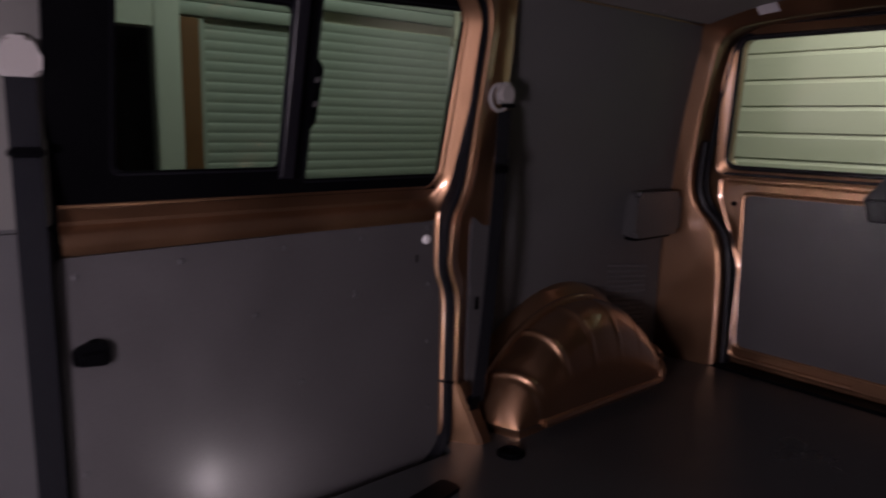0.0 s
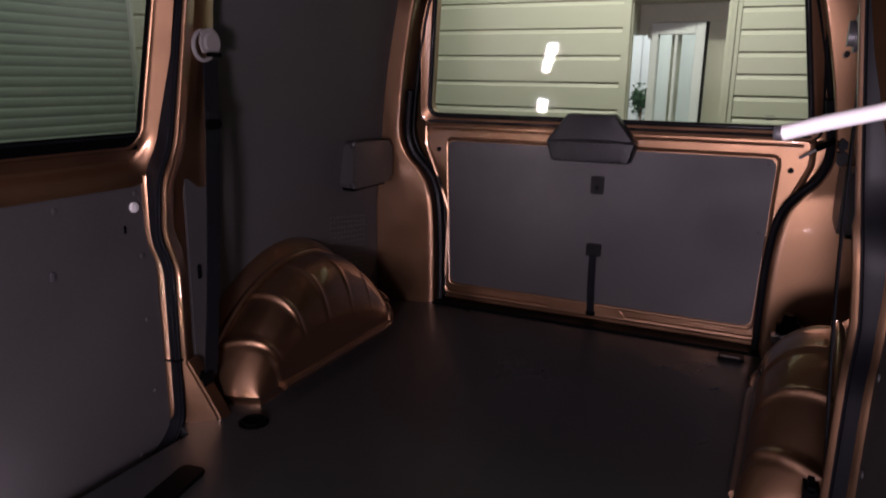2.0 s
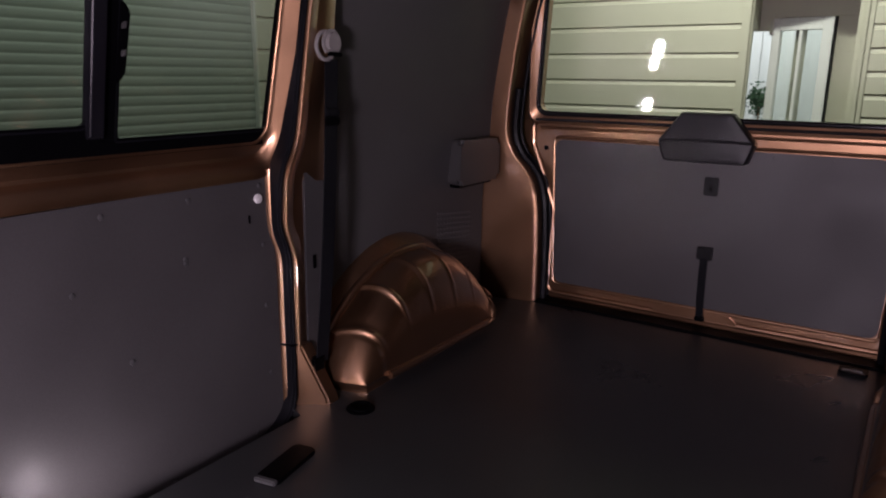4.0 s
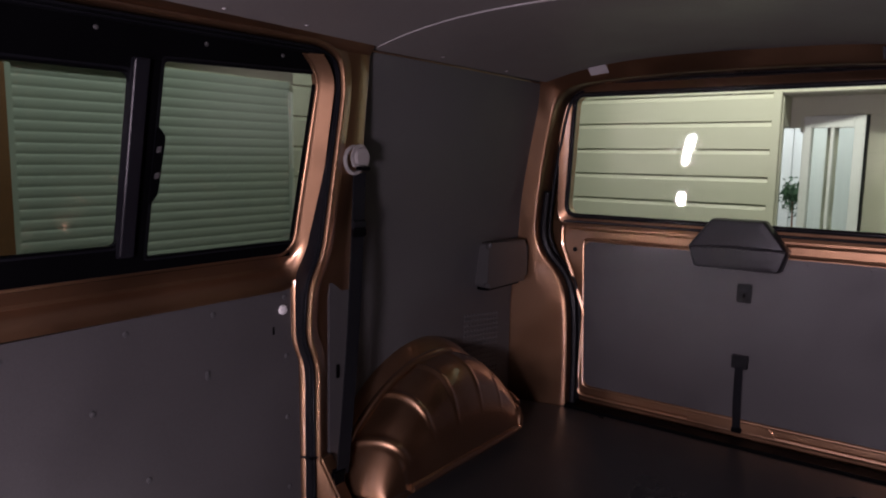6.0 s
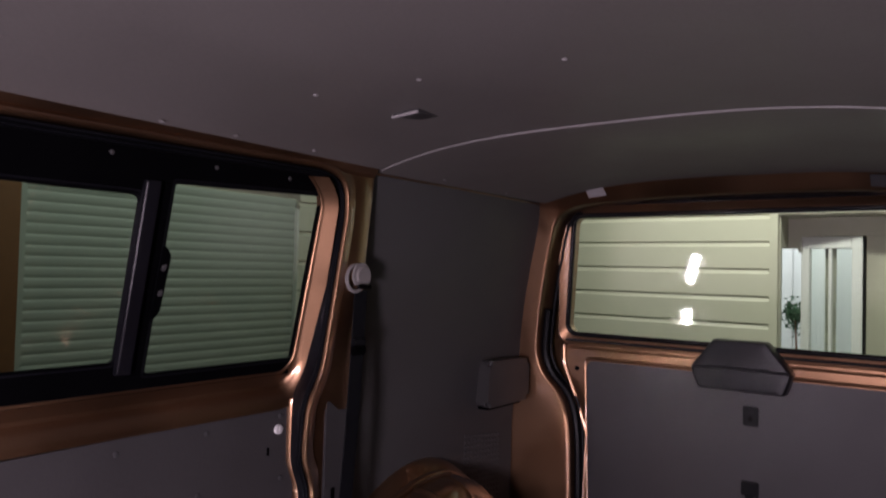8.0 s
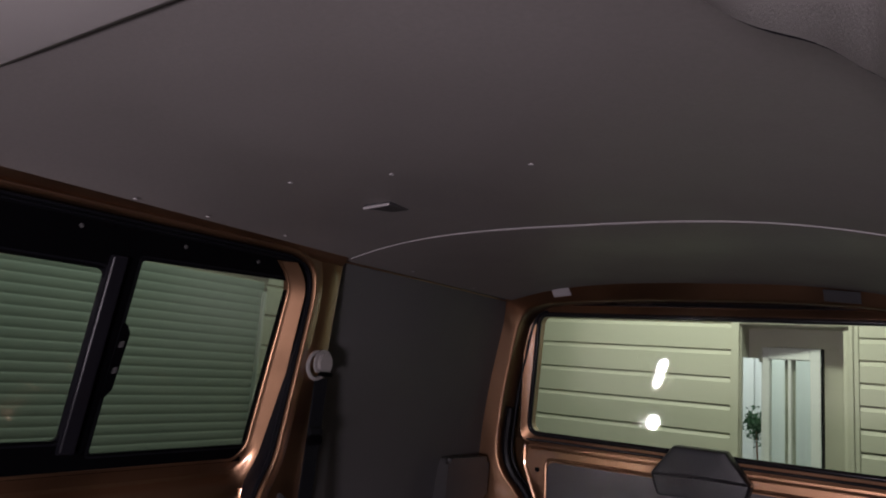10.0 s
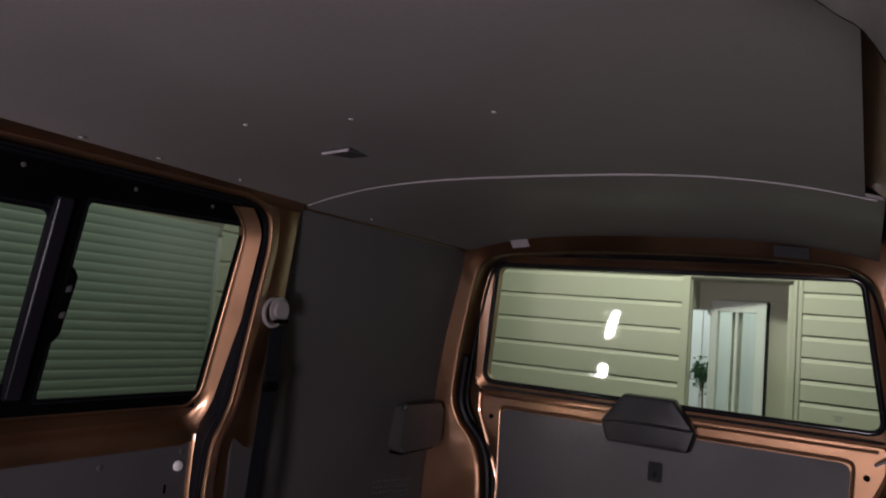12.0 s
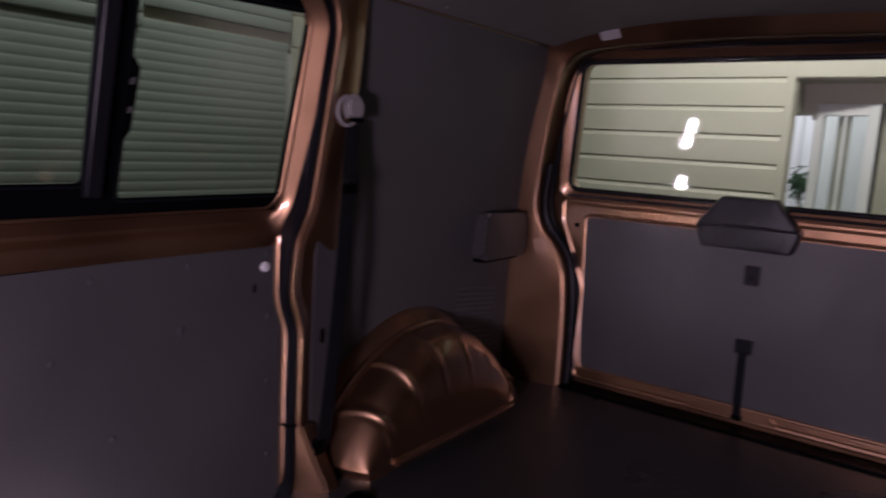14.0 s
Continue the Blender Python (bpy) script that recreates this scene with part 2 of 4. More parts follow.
# floor
floor = thing("floor", "black ribbed rubber mat on the van load floor", "floor", "structure")
outline = rounded([(-0.70, 0.02), (-0.45, 0.02), (-0.45, -0.35), (0.70, -0.35), (0.70, 1.06), (0.86, 1.10), (0.86, 2.33), (0.66, 2.37), (-0.66, 2.37), (-0.86, 2.33), (-0.86, 1.10), (-0.70, 1.06)], 0.02, 3)
part("mat", prism(outline, lambda u, v, d: (u, v, d), Z0 - 0.03, Z0, 0.004), FLOOR, floor)
part("sill_plate", box((-0.68, 2.375, Z0 - 0.03), (0.68, 2.46, Z0 + 0.008), 0.006), BLACK, floor, "black plastic loading sill")
part("subfloor", box((-0.92, -1.7, -0.34), (0.92, 2.50, -0.30)), BLACK, floor)
for s in (-1, 1):
    part("step_riser", box((s * 0.71 - 0.01, 0.0, -0.30), (s * 0.71 + 0.01, 1.06, Z0 - 0.035)), BLACK, floor)

# ceiling
ceiling = thing("ceiling", "grey board ceiling lining in two arched pieces", "ceiling", "structure")


def rise(y):
    """How far the roof's side edge climbs towards the cab."""
    return 0.014 * max(0.0, 1.25 - y) / 1.1


def vault(y0, y1, half, lift, thick=0.006, n=28, rows=6):
    xs = [half * (2 * i / n - 1) * (1.0 if i < n / 2 else 0.978) for i in range(n + 1)]
    under = []
    for j in range(rows + 1):
        y = y0 + (y1 - y0) * j / rows
        under.append([(x, y, ceil_z(x * 0.67 / half) + lift + rise(y) * abs(x / half) ** 3) for x in xs])
    bm = loft(under, closed=False)
    rim = bmesh.ops.extrude_face_region(bm, geom=list(bm.faces))
    for v in (g for g in rim["geom"] if isinstance(g, bmesh.types.BMVert)):
        v.co.z += thick
    return bm


part("front_board", vault(0.15, 1.252, 0.668, 0.0), HEADLINER, ceiling, sharp=50)
part("rear_board", vault(1.256, 2.31, 0.70, -0.004), HEADLINER, ceiling, sharp=50)
lip = [(0.672 * (2 * i / 40 - 1), 1.2545, ceil_z(0.672 * (2 * i / 40 - 1)) - 0.001) for i in range(41)]
part("board_edge", tube(lip, 0.0016, 6), TAPE, ceiling, "pale raw edge of the board")
part("roof_skin", box((-0.90, -1.7, 1.44), (0.90, 2.42, 1.47)), BLACK, ceiling)

# cab headliner, pale grey, with a lip and a groove in front of the boards
cab = thing("cab_headliner", "pale grey moulded headliner over the cab", "headliner", "structure")


HOOP_RIGHT = [(0.0, 1.347), (0.30, 1.345), (0.42, 1.325), (0.50, 1.285), (0.553, 1.249), (0.580, 1.223), (0.602, 1.205), (0.632, 1.189), (0.650, 1.174), (0.667, 1.154), (0.697, 1.08), (0.736, 0.96), (0.764, 0.82), (0.785, 0.705)]
half = smooth_line(HOOP_RIGHT, 4)
HOOP_LEFT = [(0.0, 1.347), (0.40, 1.345), (0.55, 1.335), (0.64, 1.31), (0.70, 1.26), (0.735, 1.16), (0.758, 1.02), (0.772, 0.86), (0.785, 0.705)]
hoop = [(-p.x, p.y) for p in reversed(smooth_line(HOOP_LEFT, 4))] + [(p.x, p.y) for p in half[1:]]


def brow(z):
    """How far back the headliner's rear edge stands."""
    return 0.088 + 0.067 * max(0.0, min(1.0, (z - 0.92) / 0.25))


def lining(line):
    rows = [[(x, -1.7 + (brow(z) - 0.012 + 1.7) * k / 8, z) for x, z in line] for k in range(9)]
    rows.append([(x * 1.004, brow(z) - 0.003, z + 0.004) for x, z in line])
    rows.append([(x * 1.012, brow(z), z + 0.014) for x, z in line])
    rows.append([(x * 1.05, brow(z) + 0.002, z + 0.09) for x, z in line])
    return loft(rows, closed=False)


low = sum(1 for x, z in hoop if x < 0 and z < 1.10)
part("lining", lining(hoop[low:]), LINER, cab, sharp=60)
rim_line = [(x, z) for x, z in hoop if z > 1.14 and x > 0.25]
# Black tube along the lip carries the gap's shade as colour.
part("groove_shade", tube([(x * 1.006, brow(z) + 0.004, z + 0.010) for x, z in rim_line], 0.006, 6), RUBBER, cab, "black tube painted in for the headliner gap's shade")
part("trim_wire", tube([(x * 1.012, brow(z) + 0.010, z + 0.016) for x, z in rim_line if x > 0.60], 0.0025, 6), TAPE, cab, "pale piping at the headliner edge")
part("pillar_trim", lining(hoop[:low + 1]), TRIMGREY, cab, "dark grey pillar trim", sharp=60)

# plain unseen shell round the cab, black so it bounces no lamp light
shell = thing("wall_cab", "plain unseen black walls closing off the cab", "wall", "structure")
part("front_wall", box((-0.92, -1.75, -0.34), (0.92, -1.68, 1.45)), BLACK, shell)
for s in (-1, 1):
    part("side_wall", box((s * 0.87 - 0.03, -1.70, -0.34), (s * 0.87 + 0.03, -0.02, 1.45)), BLACK, shell)


def side_wall(s):
    """One side of the load space: rear quarter lining, door pillar, roof rail, belt."""
    word = "left" if s < 0 else "right"
    wall = thing("wall_" + word, "charcoal vinyl quarter lining with copper painted pillar", "wall", "structure")
    # quarter lining
    zs = [-0.05 + 1.36 * i / 24 for i in range(25)]
    ys = [1.245 + (2.345 - 1.245) * i / 12 for i in range(13)]
    inner = [[(s * (lining_x(z, i / 12) - 0.012 * math.sin(math.pi * i / 12)), y - 0.05 * max(0, z - 0.9) * (i / 12), z) for z in zs] for i, y in enumerate(ys)]
    part("quarter_lining", loft(inner, closed=False), VINYL, wall)
    part("outer_skin", box((s * 0.93 - 0.015, 1.345, -0.34), (s * 0.93 + 0.015, 2.45, 1.46)), BLACK, wall)
    edge = [(s * (lining_x(1.29, i / 10) - 0.006 - 0.0075 * math.sin(math.pi * i / 10)), 1.25 + 1.03 * i / 10, 1.285) for i in range(11)]
    part("lining_bead", tube(edge, 0.0030, 8), COPPER, wall)
    # roof rail over the sliding door, rear end turned down
    rail = [(0.60, 1.345), (0.655, 1.306), (0.664, 1.300), (0.672, 1.284), (0.683, 1.270), (0.700, 1.264), (0.74, 1.264), (0.74, 1.32)]
    part("roof_rail", loft([[(s * (x - (0.022 if s > 0 else 0.0)), y, z + rise(y)) for x, z in rail] for y in [0.155 + 1.085 * i / 20 for i in range(21)]], closed=False), COPPER, wall)
    part("rear_rail", loft([[(s * (x + 0.02), y, z + 0.022) for x, z in rail[:5]] for y in [1.24 + 1.08 * i / 12 for i in range(13)]], closed=False), COPPER, wall)
    # door pillar: moulding beside the seal
    path = spread(bend([(0.2, 1.262), (1.050, 1.264), (1.112, 1.242), (1.128, 1.170), (1.094, 0.74), (1.056, 0.665), (1.056, 0.505), (1.088, 0.435), (1.086, 0.16)], 0.06))
    place = lambda u, v, h: (s * (pillar_x(v) - h * (0.65 if v > 0.7 and h > 0 else 1.0)), u, v)
    part("pillar_edge", sweep(path, [(0.006, -0.05), (0.008, 0.004), (0.011, 0.011), (0.015, 0.0125), (0.019, 0.010), (0.022, 0.000), (0.030, -0.008), (0.060, -0.014)], place), COPPER, wall)
    seal_profile = [(-0.007, -0.05), (-0.008, -0.014), (-0.006, -0.004), (-0.003, -0.002), (-0.001, -0.008), (0.002, 0.001), (0.006, 0.001), (0.009, -0.006), (0.009, -0.05)]
    path2 = spread(bend([(0.16, 1.258), (1.048, 1.260), (1.110, 1.238), (1.126, 1.168), (1.092, 0.74), (1.054, 0.665), (1.054, 0.505), (1.086, 0.435), (1.084, -0.02), (1.00, -0.09), (0.1, -0.11)], 0.06))
    part("door_seal", sweep(path2, seal_profile, place), RUBBER, wall, "double-lipped black rubber seal")
    # pillar face behind the belt
    zz = [-0.05 + 1.34 * i / 20 for i in range(21)]
    face = [[(s * (pillar_x(z) + d), y, z) for z in zz] for y, d in ((1.10, 0.03), (1.135, 0.02), (1.15, 0.016), (1.20, 0.012), (1.24, 0.012), (1.252, 0.02), (1.262, 0.06), (1.27, 0.14))]
    part("pillar_face", loft(face, closed=False), COPPER, wall)
    return wall


walls = {s: side_wall(s) for s in (-1, 1)}


def wheel_arch(s):
    """Pressed steel wheel housing with ribs and a flange."""
    arch = thing("wheel_arch", "copper painted pressed steel wheel arch with raised ribs", "wheel arch", group="wheel arches")
    cross = smooth_line([(0.885, 1.17), (0.855, 1.14), (0.815, 1.04), (0.800, 1.0), (0.77, 0.985), (0.73, 0.945), (0.69, 0.86), (0.655, 0.70), (0.634, 0.48), (0.625, 0.26), (0.621, 0.0)], 4)
    base = Z0 + 0.036
    n = 210

    def at(t, x, c, lift=0.0):
        inward = max(0.0, (0.80 - x) / 0.18)
        front, back = 1.215 + 0.035 * inward ** 3, 2.13 - 0.13 * inward ** 2
        y = front + (back - front) * t
        mid = 1.69 - 0.05 * inward
        u = (y - mid) / ((mid - front) if y < mid else (back - mid))
        h = max(0.0, 1 - u * u) ** 0.70
        toe = min(1.0, max(0.0, (0.082 + 0.05 * inward - t) / 0.03))
        lift += 0.011 * toe * toe * (3 - 2 * toe)
        return (s * (x - 0.4 * lift), y - lift * max(0.0, -u), base + 0.307 * h * c + lift)

    swages = ((0.070, 0.0130, 0.0115), (0.230, 0.0105, 0.0105), (0.40, 0.0085, 0.0100), (0.58, 0.0050, 0.0100), (0.74, 0.0035, 0.0100))

    def pressed(t, j):
        """Raised swages that cross the tread and die out on the wall."""
        k = (j - 13) / 19
        fade = min(1.0, max(0.0, (j - 12) / 2.0)) * min(1.0, max(0.0, (34 - j) / 6.0))
        return fade * sum(h * math.exp(-((t - t0 - 0.07 * k) / w) ** 2) for t0, h, w in swages)

    ts = [0.968 * (0.5 - 0.5 * math.cos(math.pi * i / n)) for i in range(n + 1)]
    rows = [[at(t, p.x, p.y, pressed(t, j)) for j, p in enumerate(cross)] for t in ts]
    part("housing", loft(rows, closed=False), COPPER, arch, sharp=70)
    # skirt that tucks under to the floor
    rim = rows[0] + [r[-1] for r in rows[1:-1]] + list(reversed(rows[-1]))
    tuck = [(s * (0.76 + (abs(x) - 0.76) * (0.80 if abs(x) < 0.76 else 1)), 1.68 + (y - 1.68) * 0.92, z) for x, y, z in rim]
    part("skirt", loft([rim, [(x, y, base - 0.02) for x, y, z in tuck], [(x, y, Z0) for x, y, z in tuck]], closed=False), COPPER, arch, sharp=60)
    # rolled seam between tread and wall, flange along the foot and up the rear end
    part("seam", tube([at(t, 0.803, 1.01) for t in ts if t < 0.62], 0.0150, 10), COPPER, arch)
    foot = [at(t, 0.621 + 0.10 * max(0, t - 0.9), 0.0, 0.002) for t in ts[52:]]
    foot += [Vector(p) + Vector((0, 0.004, 0.004)) for p in reversed(rows[-1][14:38:4])]
    part("flange", tube(smooth_line(foot[::4] + foot[-4:], 3), 0.0135, 8), COPPER, arch)
    return arch


arches = {s: wheel_arch(s) for s in (-1, 1)}
arches[1].location = (0.014, 0, 0)

# rear frame: the two rear pillars and the header, one pressing
rear = thing("wall_rear", "copper painted rear pillars and header round the tailgate", "wall", "structure")
HALF = [  # inner x, inner z, outer x, outer z
    (0.640, -0.05, 0.905, -0.05), (0.640, 0.20, 0.905, 0.20), (0.648, 0.38, 0.905, 0.40), (0.670, 0.485, 0.903, 0.52), (0.708, 0.545, 0.895, 0.58),
    (0.762, 0.605, 0.888, 0.64), (0.789, 0.685, 0.880, 0.73), (0.777, 0.80, 0.868, 0.83), (0.753, 0.93, 0.850, 0.96), (0.728, 1.04, 0.828, 1.09),
    (0.698, 1.155, 0.800, 1.23), (0.676, 1.215, 0.775, 1.300), (0.640, 1.253, 0.72, 1.335), (0.57, 1.277, 0.60, 1.356), (0.40, 1.290, 0.42, 1.372), (0.20, 1.297, 0.21, 1.380), (0.0, 1.299, 0.0, 1.382)]


def rear_y(z):
    return 2.375 - 0.105 * max(0.0, min(1.0, (z - 0.55) / 0.78))


def frame_rows():
    keys = [Vector(k) for k in HALF]
    keys = smooth_line(keys, 4)
    full = [(-a, b, -c, d) for a, b, c, d in keys] + [tuple(k) for k in reversed(keys[:-1])]
    out = []
    for mix, dy in ((0.0, 0.024), (0.0, 0.008), (0.03, 0.002), (0.07, 0.000), (0.10, -0.001), (0.55, -0.012), (1.0, -0.024), (1.12, -0.004)):
        # Only the left pillar is tilted; the right stays flat to read darker.
        out.append([(a + (c - a) * mix, rear_y(b) + dy * (0.0 if a > 0 and dy < 0 else 1.0) - 0.066 * mix * max(0.0, min(1.0, (b - 1.16) / 0.12)), b + (d - b) * mix) for a, b, c, d in full])
    return out


part("pressing", loft(frame_rows(), closed=False), COPPER, rear, sharp=28)
inner_edge = [p for p in frame_rows()[0]]
above = [k for k, p in enumerate(inner_edge) if p[2] > 0.74]


def reveal(points):
    return loft([points, [(x, y + 0.045, z) for x, y, z in points], [(x, y + 0.10, z) for x, y, z in points]], closed=False)


part("reveal", reveal(inner_edge[above[0]:above[-1] + 1]), COPPER, rear)
part("channel", reveal(inner_edge[:above[0] + 1]), COPPER, rear)
part("channel", reveal(inner_edge[above[-1]:]), COPPER, rear)
# Black tubes added: the channel's darkness is put in as colour.
for low_edge in (inner_edge[:above[0] + 4], inner_edge[above[-1] - 3:]):
    part("channel_fill", tube([(x - math.copysign(0.010, x), y + 0.032, z) for x, y, z in low_edge], 0.015, 8), RUBBER, rear, "thick black tube added to darken the channel")
part("tailgate_seal", tube([(x * 0.990, y + 0.085, z) for x, y, z in inner_edge], 0.008, 8), RUBBER, rear, "black rubber tailgate seal")

# ---- tailgate ----
def gate_y(z):
    return 2.487 if z < 0.72 else 2.487 - 0.198 * (z - 0.72)


gate = thing("tailgate", "closed copper tailgate with grey panel and wide rear window", "tailgate", "structure")
gate_place = lambda u, v, d: (u, gate_y(v) + d, v)
lower = rounded([(-0.648, -0.035), (0.648, -0.035), (0.640, 0.36), (0.700, 0.52), (0.748, 0.64), (0.752, 0.725), (-0.752, 0.725), (-0.748, 0.64), (-0.700, 0.52), (-0.640, 0.36)], [0.05, 0.05, 0.1, 0.05, 0.1, 0.03, 0.03, 0.1, 0.05, 0.1], 5)
part("lower_shell", prism(lower, gate_place, 0.0, 0.05), COPPER, gate)
part("outer_skin", box((-0.86, 2.535, -0.16), (0.86, 2.56, 0.735)), COPPER, gate)
outer = rounded([(-0.752, 0.725), (0.752, 0.725), (0.700, 1.285), (-0.700, 1.285)], [0.055, 0.055, 0.10, 0.10], 10)
hole = rounded([(-0.712, 0.772), (0.712, 0.772), (0.640, 1.243), (-0.640, 1.243)], 0.045, 10)
lip = rounded([(-0.728, 0.757), (0.728, 0.757), (0.655, 1.258), (-0.655, 1.258)], 0.055, 10)
wide = rounded([(-0.86, 0.725), (0.86, 0.725), (0.82, 1.41), (-0.82, 1.41)], [0.002, 0.002, 0.10, 0.10], 10)
loops = [(wide, 0.055), (outer, 0.05), (outer, 0.0), (outer, -0.010), (pad(outer, -0.003), -0.013), (pad(outer, -0.007), -0.011), (lip, 0.006), (hole, 0.010), (hole, 0.05)]
part("window_frame", loft([[gate_place(u, v, d) for u, v in l] for l, d in loops]), COPPER, gate)
part("frame_gasket", tube([gate_place(u, v, -0.004) for u, v in spread(outer + outer[:1], 0.08)[:-1] if v > 0.74], 0.007, 8), GASKET, gate, "black rubber round the window frame")
part("window_rubber", tube([gate_place(u, v, 0.007) for u, v in spread(pad(hole, 0.006) + pad(hole, 0.006)[:1], 0.03)[:-1]], 0.0105, 10, closed=True), GASKET, gate, "glossy black rubber round the rear glass")


def bow(u, v):
    """The rear glass bulges outwards a little."""
    return 0.006 + 0.060 * (1 - (u / 0.72) ** 2) + 0.075 * (v - 0.768)


cols = [-0.716 + 1.432 * i / 24 for i in range(25)]
pane_rows = []
for j in range(9):
    v = 0.768 + (1.247 - 0.768) * j / 8
    k = 1 - 0.10 * j / 8
    pane_rows.append([gate_place(u * k, v, bow(u, v)) for u in cols])
pane = part("rear_pane", loft(pane_rows, closed=False), CLEAR, gate, "clear heated rear window glass")
pane.visible_shadow = False
wires = []
for j in range(15):
    v = 0.80 + 0.41 * j / 14
    k = 1 - 0.10 * (v - 0.768) / 0.479
    wires.append(tube([gate_place(u * k * 0.97, v, bow(u, v) - 0.0015) for u in cols], 0.00010, 4, caps=False))
part("heater_wires", merged(*wires), STEEL, gate, "hair-thin heating wires")
# pressed beads
bead = spread(rounded([(-0.636, 0.004), (0.636, 0.004), (0.622, 0.37), (0.684, 0.53), (0.730, 0.64), (0.732, 0.735), (-0.732, 0.735), (-0.730, 0.64), (-0.684, 0.53), (-0.622, 0.37)], [0.04, 0.04, 0.1, 0.05, 0.08, 0.03, 0.03, 0.08, 0.05, 0.1], 5), 0.05)
part("outer_bead", tube([gate_place(u, v, 0.0) for u, v in bead], 0.011, 8, closed=True), COPPER, gate)
recess = spread(rounded([(-0.612, 0.043), (0.612, 0.043), (0.634, 0.672), (-0.634, 0.672)], 0.03, 6), 0.05)
part("panel_bead", tube([gate_place(u, v, -0.001) for u, v in recess], 0.0065, 8, closed=True), COPPER, gate)
part("waist_bead", tube([gate_place(u, 0.71, -0.001) for u in [-0.70 + 1.40 * i / 20 for i in range(21)]], 0.0055, 8), COPPER, gate)
board = rounded([(-0.603, 0.053), (0.603, 0.053), (0.626, 0.662), (-0.626, 0.662)], 0.035, 6)
part("trim_panel", prism(board, gate_place, -0.007, 0.004, 0.002), PANEL, gate, "grey laminated plywood trim panel")
for x, z in [(-0.60, 0.645), (-0.42, 0.645), (-0.21, 0.645), (0.21, 0.645), (0.40, 0.645), (0.60, 0.64), (0.592, 0.40), (0.585, 0.20), (0.575, 0.09), (-0.59, 0.40), (-0.585, 0.20), (0.25, 0.09), (-0.30, 0.09)]:
    part("screw", turned(disc(0.0045, 0.002, 12), pose(x, gate_y(z) - 0.006, z, 90, 0, 0)), DARKTRIM, gate)
# latch cover with a moulded brow
cover_out = rounded([(-0.160, 0.615), (0.135, 0.615), (0.158, 0.690), (0.075, 0.795), (-0.105, 0.795), (-0.185, 0.690)], 0.018, 4)
rows = []
for k, dep in ((1.0, 0.0), (1.0, -0.035), (0.985, -0.048), (0.95, -0.056), (0.80, -0.060)):
    rows.append([(-0.013 + (u + 0.013) * k, 2.468 + dep, 0.70 + (v - 0.70) * k) for u, v in cover_out])
cover = part("latch_cover", loft(rows, caps=True), COVER, gate, "black plastic latch cover")
part("cover_brow", tube([(-0.175, 2.413, 0.690), (-0.09, 2.408, 0.695), (-0.013, 2.407, 0.697), (0.07, 2.408, 0.697), (0.150, 2.413, 0.694)], 0.006, 8), COVER, cover)
latch = part("latch_plate", prism(rounded([(-0.014, 0.490), (0.038, 0.490), (0.038, 0.560), (-0.014, 0.560)], 0.008, 4), gate_place, -0.012, 0.0, 0.002), RUBBER, gate, "black recessed latch release")
part("latch_button", box((0.006, 2.470, 0.508), (0.018, 2.477, 0.526), 0.003), BLACK, latch)
strap = part("pull_strap", loft([[(0.013 + 0.004 * a + w, 2.470 - 0.012 * math.sin(math.pi * a) + d, 0.275 - 0.262 * a) for w, d in ((-0.014, 0), (0.014, 0), (0.014, 0.003), (-0.014, 0.003))] for a in [i / 10 for i in range(11)]], caps=True), WEBBING, gate, "black webbing pull strap")
part("strap_buckle", prism(rounded([(-0.016, 0.245), (0.042, 0.245), (0.042, 0.295), (-0.016, 0.295)], 0.005, 3), gate_place, -0.020, -0.002, 0.003), RUBBER, strap)
part("strap_anchor", box((0.0, 2.462, 0.003), (0.036, 2.480, 0.022), 0.003), BLACK, strap)
# flat saddle under the strap where the groove runs out, rubber stop
part("strap_saddle", prism(rounded([(-0.19, 0.0), (0.17, 0.0), (0.12, 0.040), (-0.13, 0.040)], 0.012, 4), gate_place, -0.010, 0.0, 0.004), COPPER, gate)
for x in (-0.625, 0.63):
    part("stop", turned(disc(0.011, 0.010, 12), pose(x, 2.474, -0.022, 90, 0, 0)), BLACK, gate)
for k, w in enumerate((0.030, 0.018, 0.024)):
    part("glass_stamp", box((0.585 - w / 2, 2.470, 0.806 - 0.007 * k), (0.585 + w / 2, 2.4706, 0.808 - 0.007 * k)), DARKTRIM, gate, "small etched maker stamp as plain bars")
for x in (-0.67, 0.67):
    part("plug", turned(disc(0.010, 0.004), pose(x, gate_y(0.62) - 0.001, 0.625, 90, 0, 0)), BLACK, gate)
# gas strut at the upper corner, rod and black sleeve
for s in (1,):
    strut = thing("gas_strut", "slim gas strut with a bright rod beside the tailgate", "gas strut")
    part("rod", tube([(s * 0.692, 2.452, 0.672), (s * 0.742, 2.41, 0.710)], 0.0045, 10), TAPE, strut)
    part("sleeve", tube([(s * 0.740, 2.411, 0.709), (s * 0.79, 2.37, 0.745)], 0.010, 10), BLACK, strut)

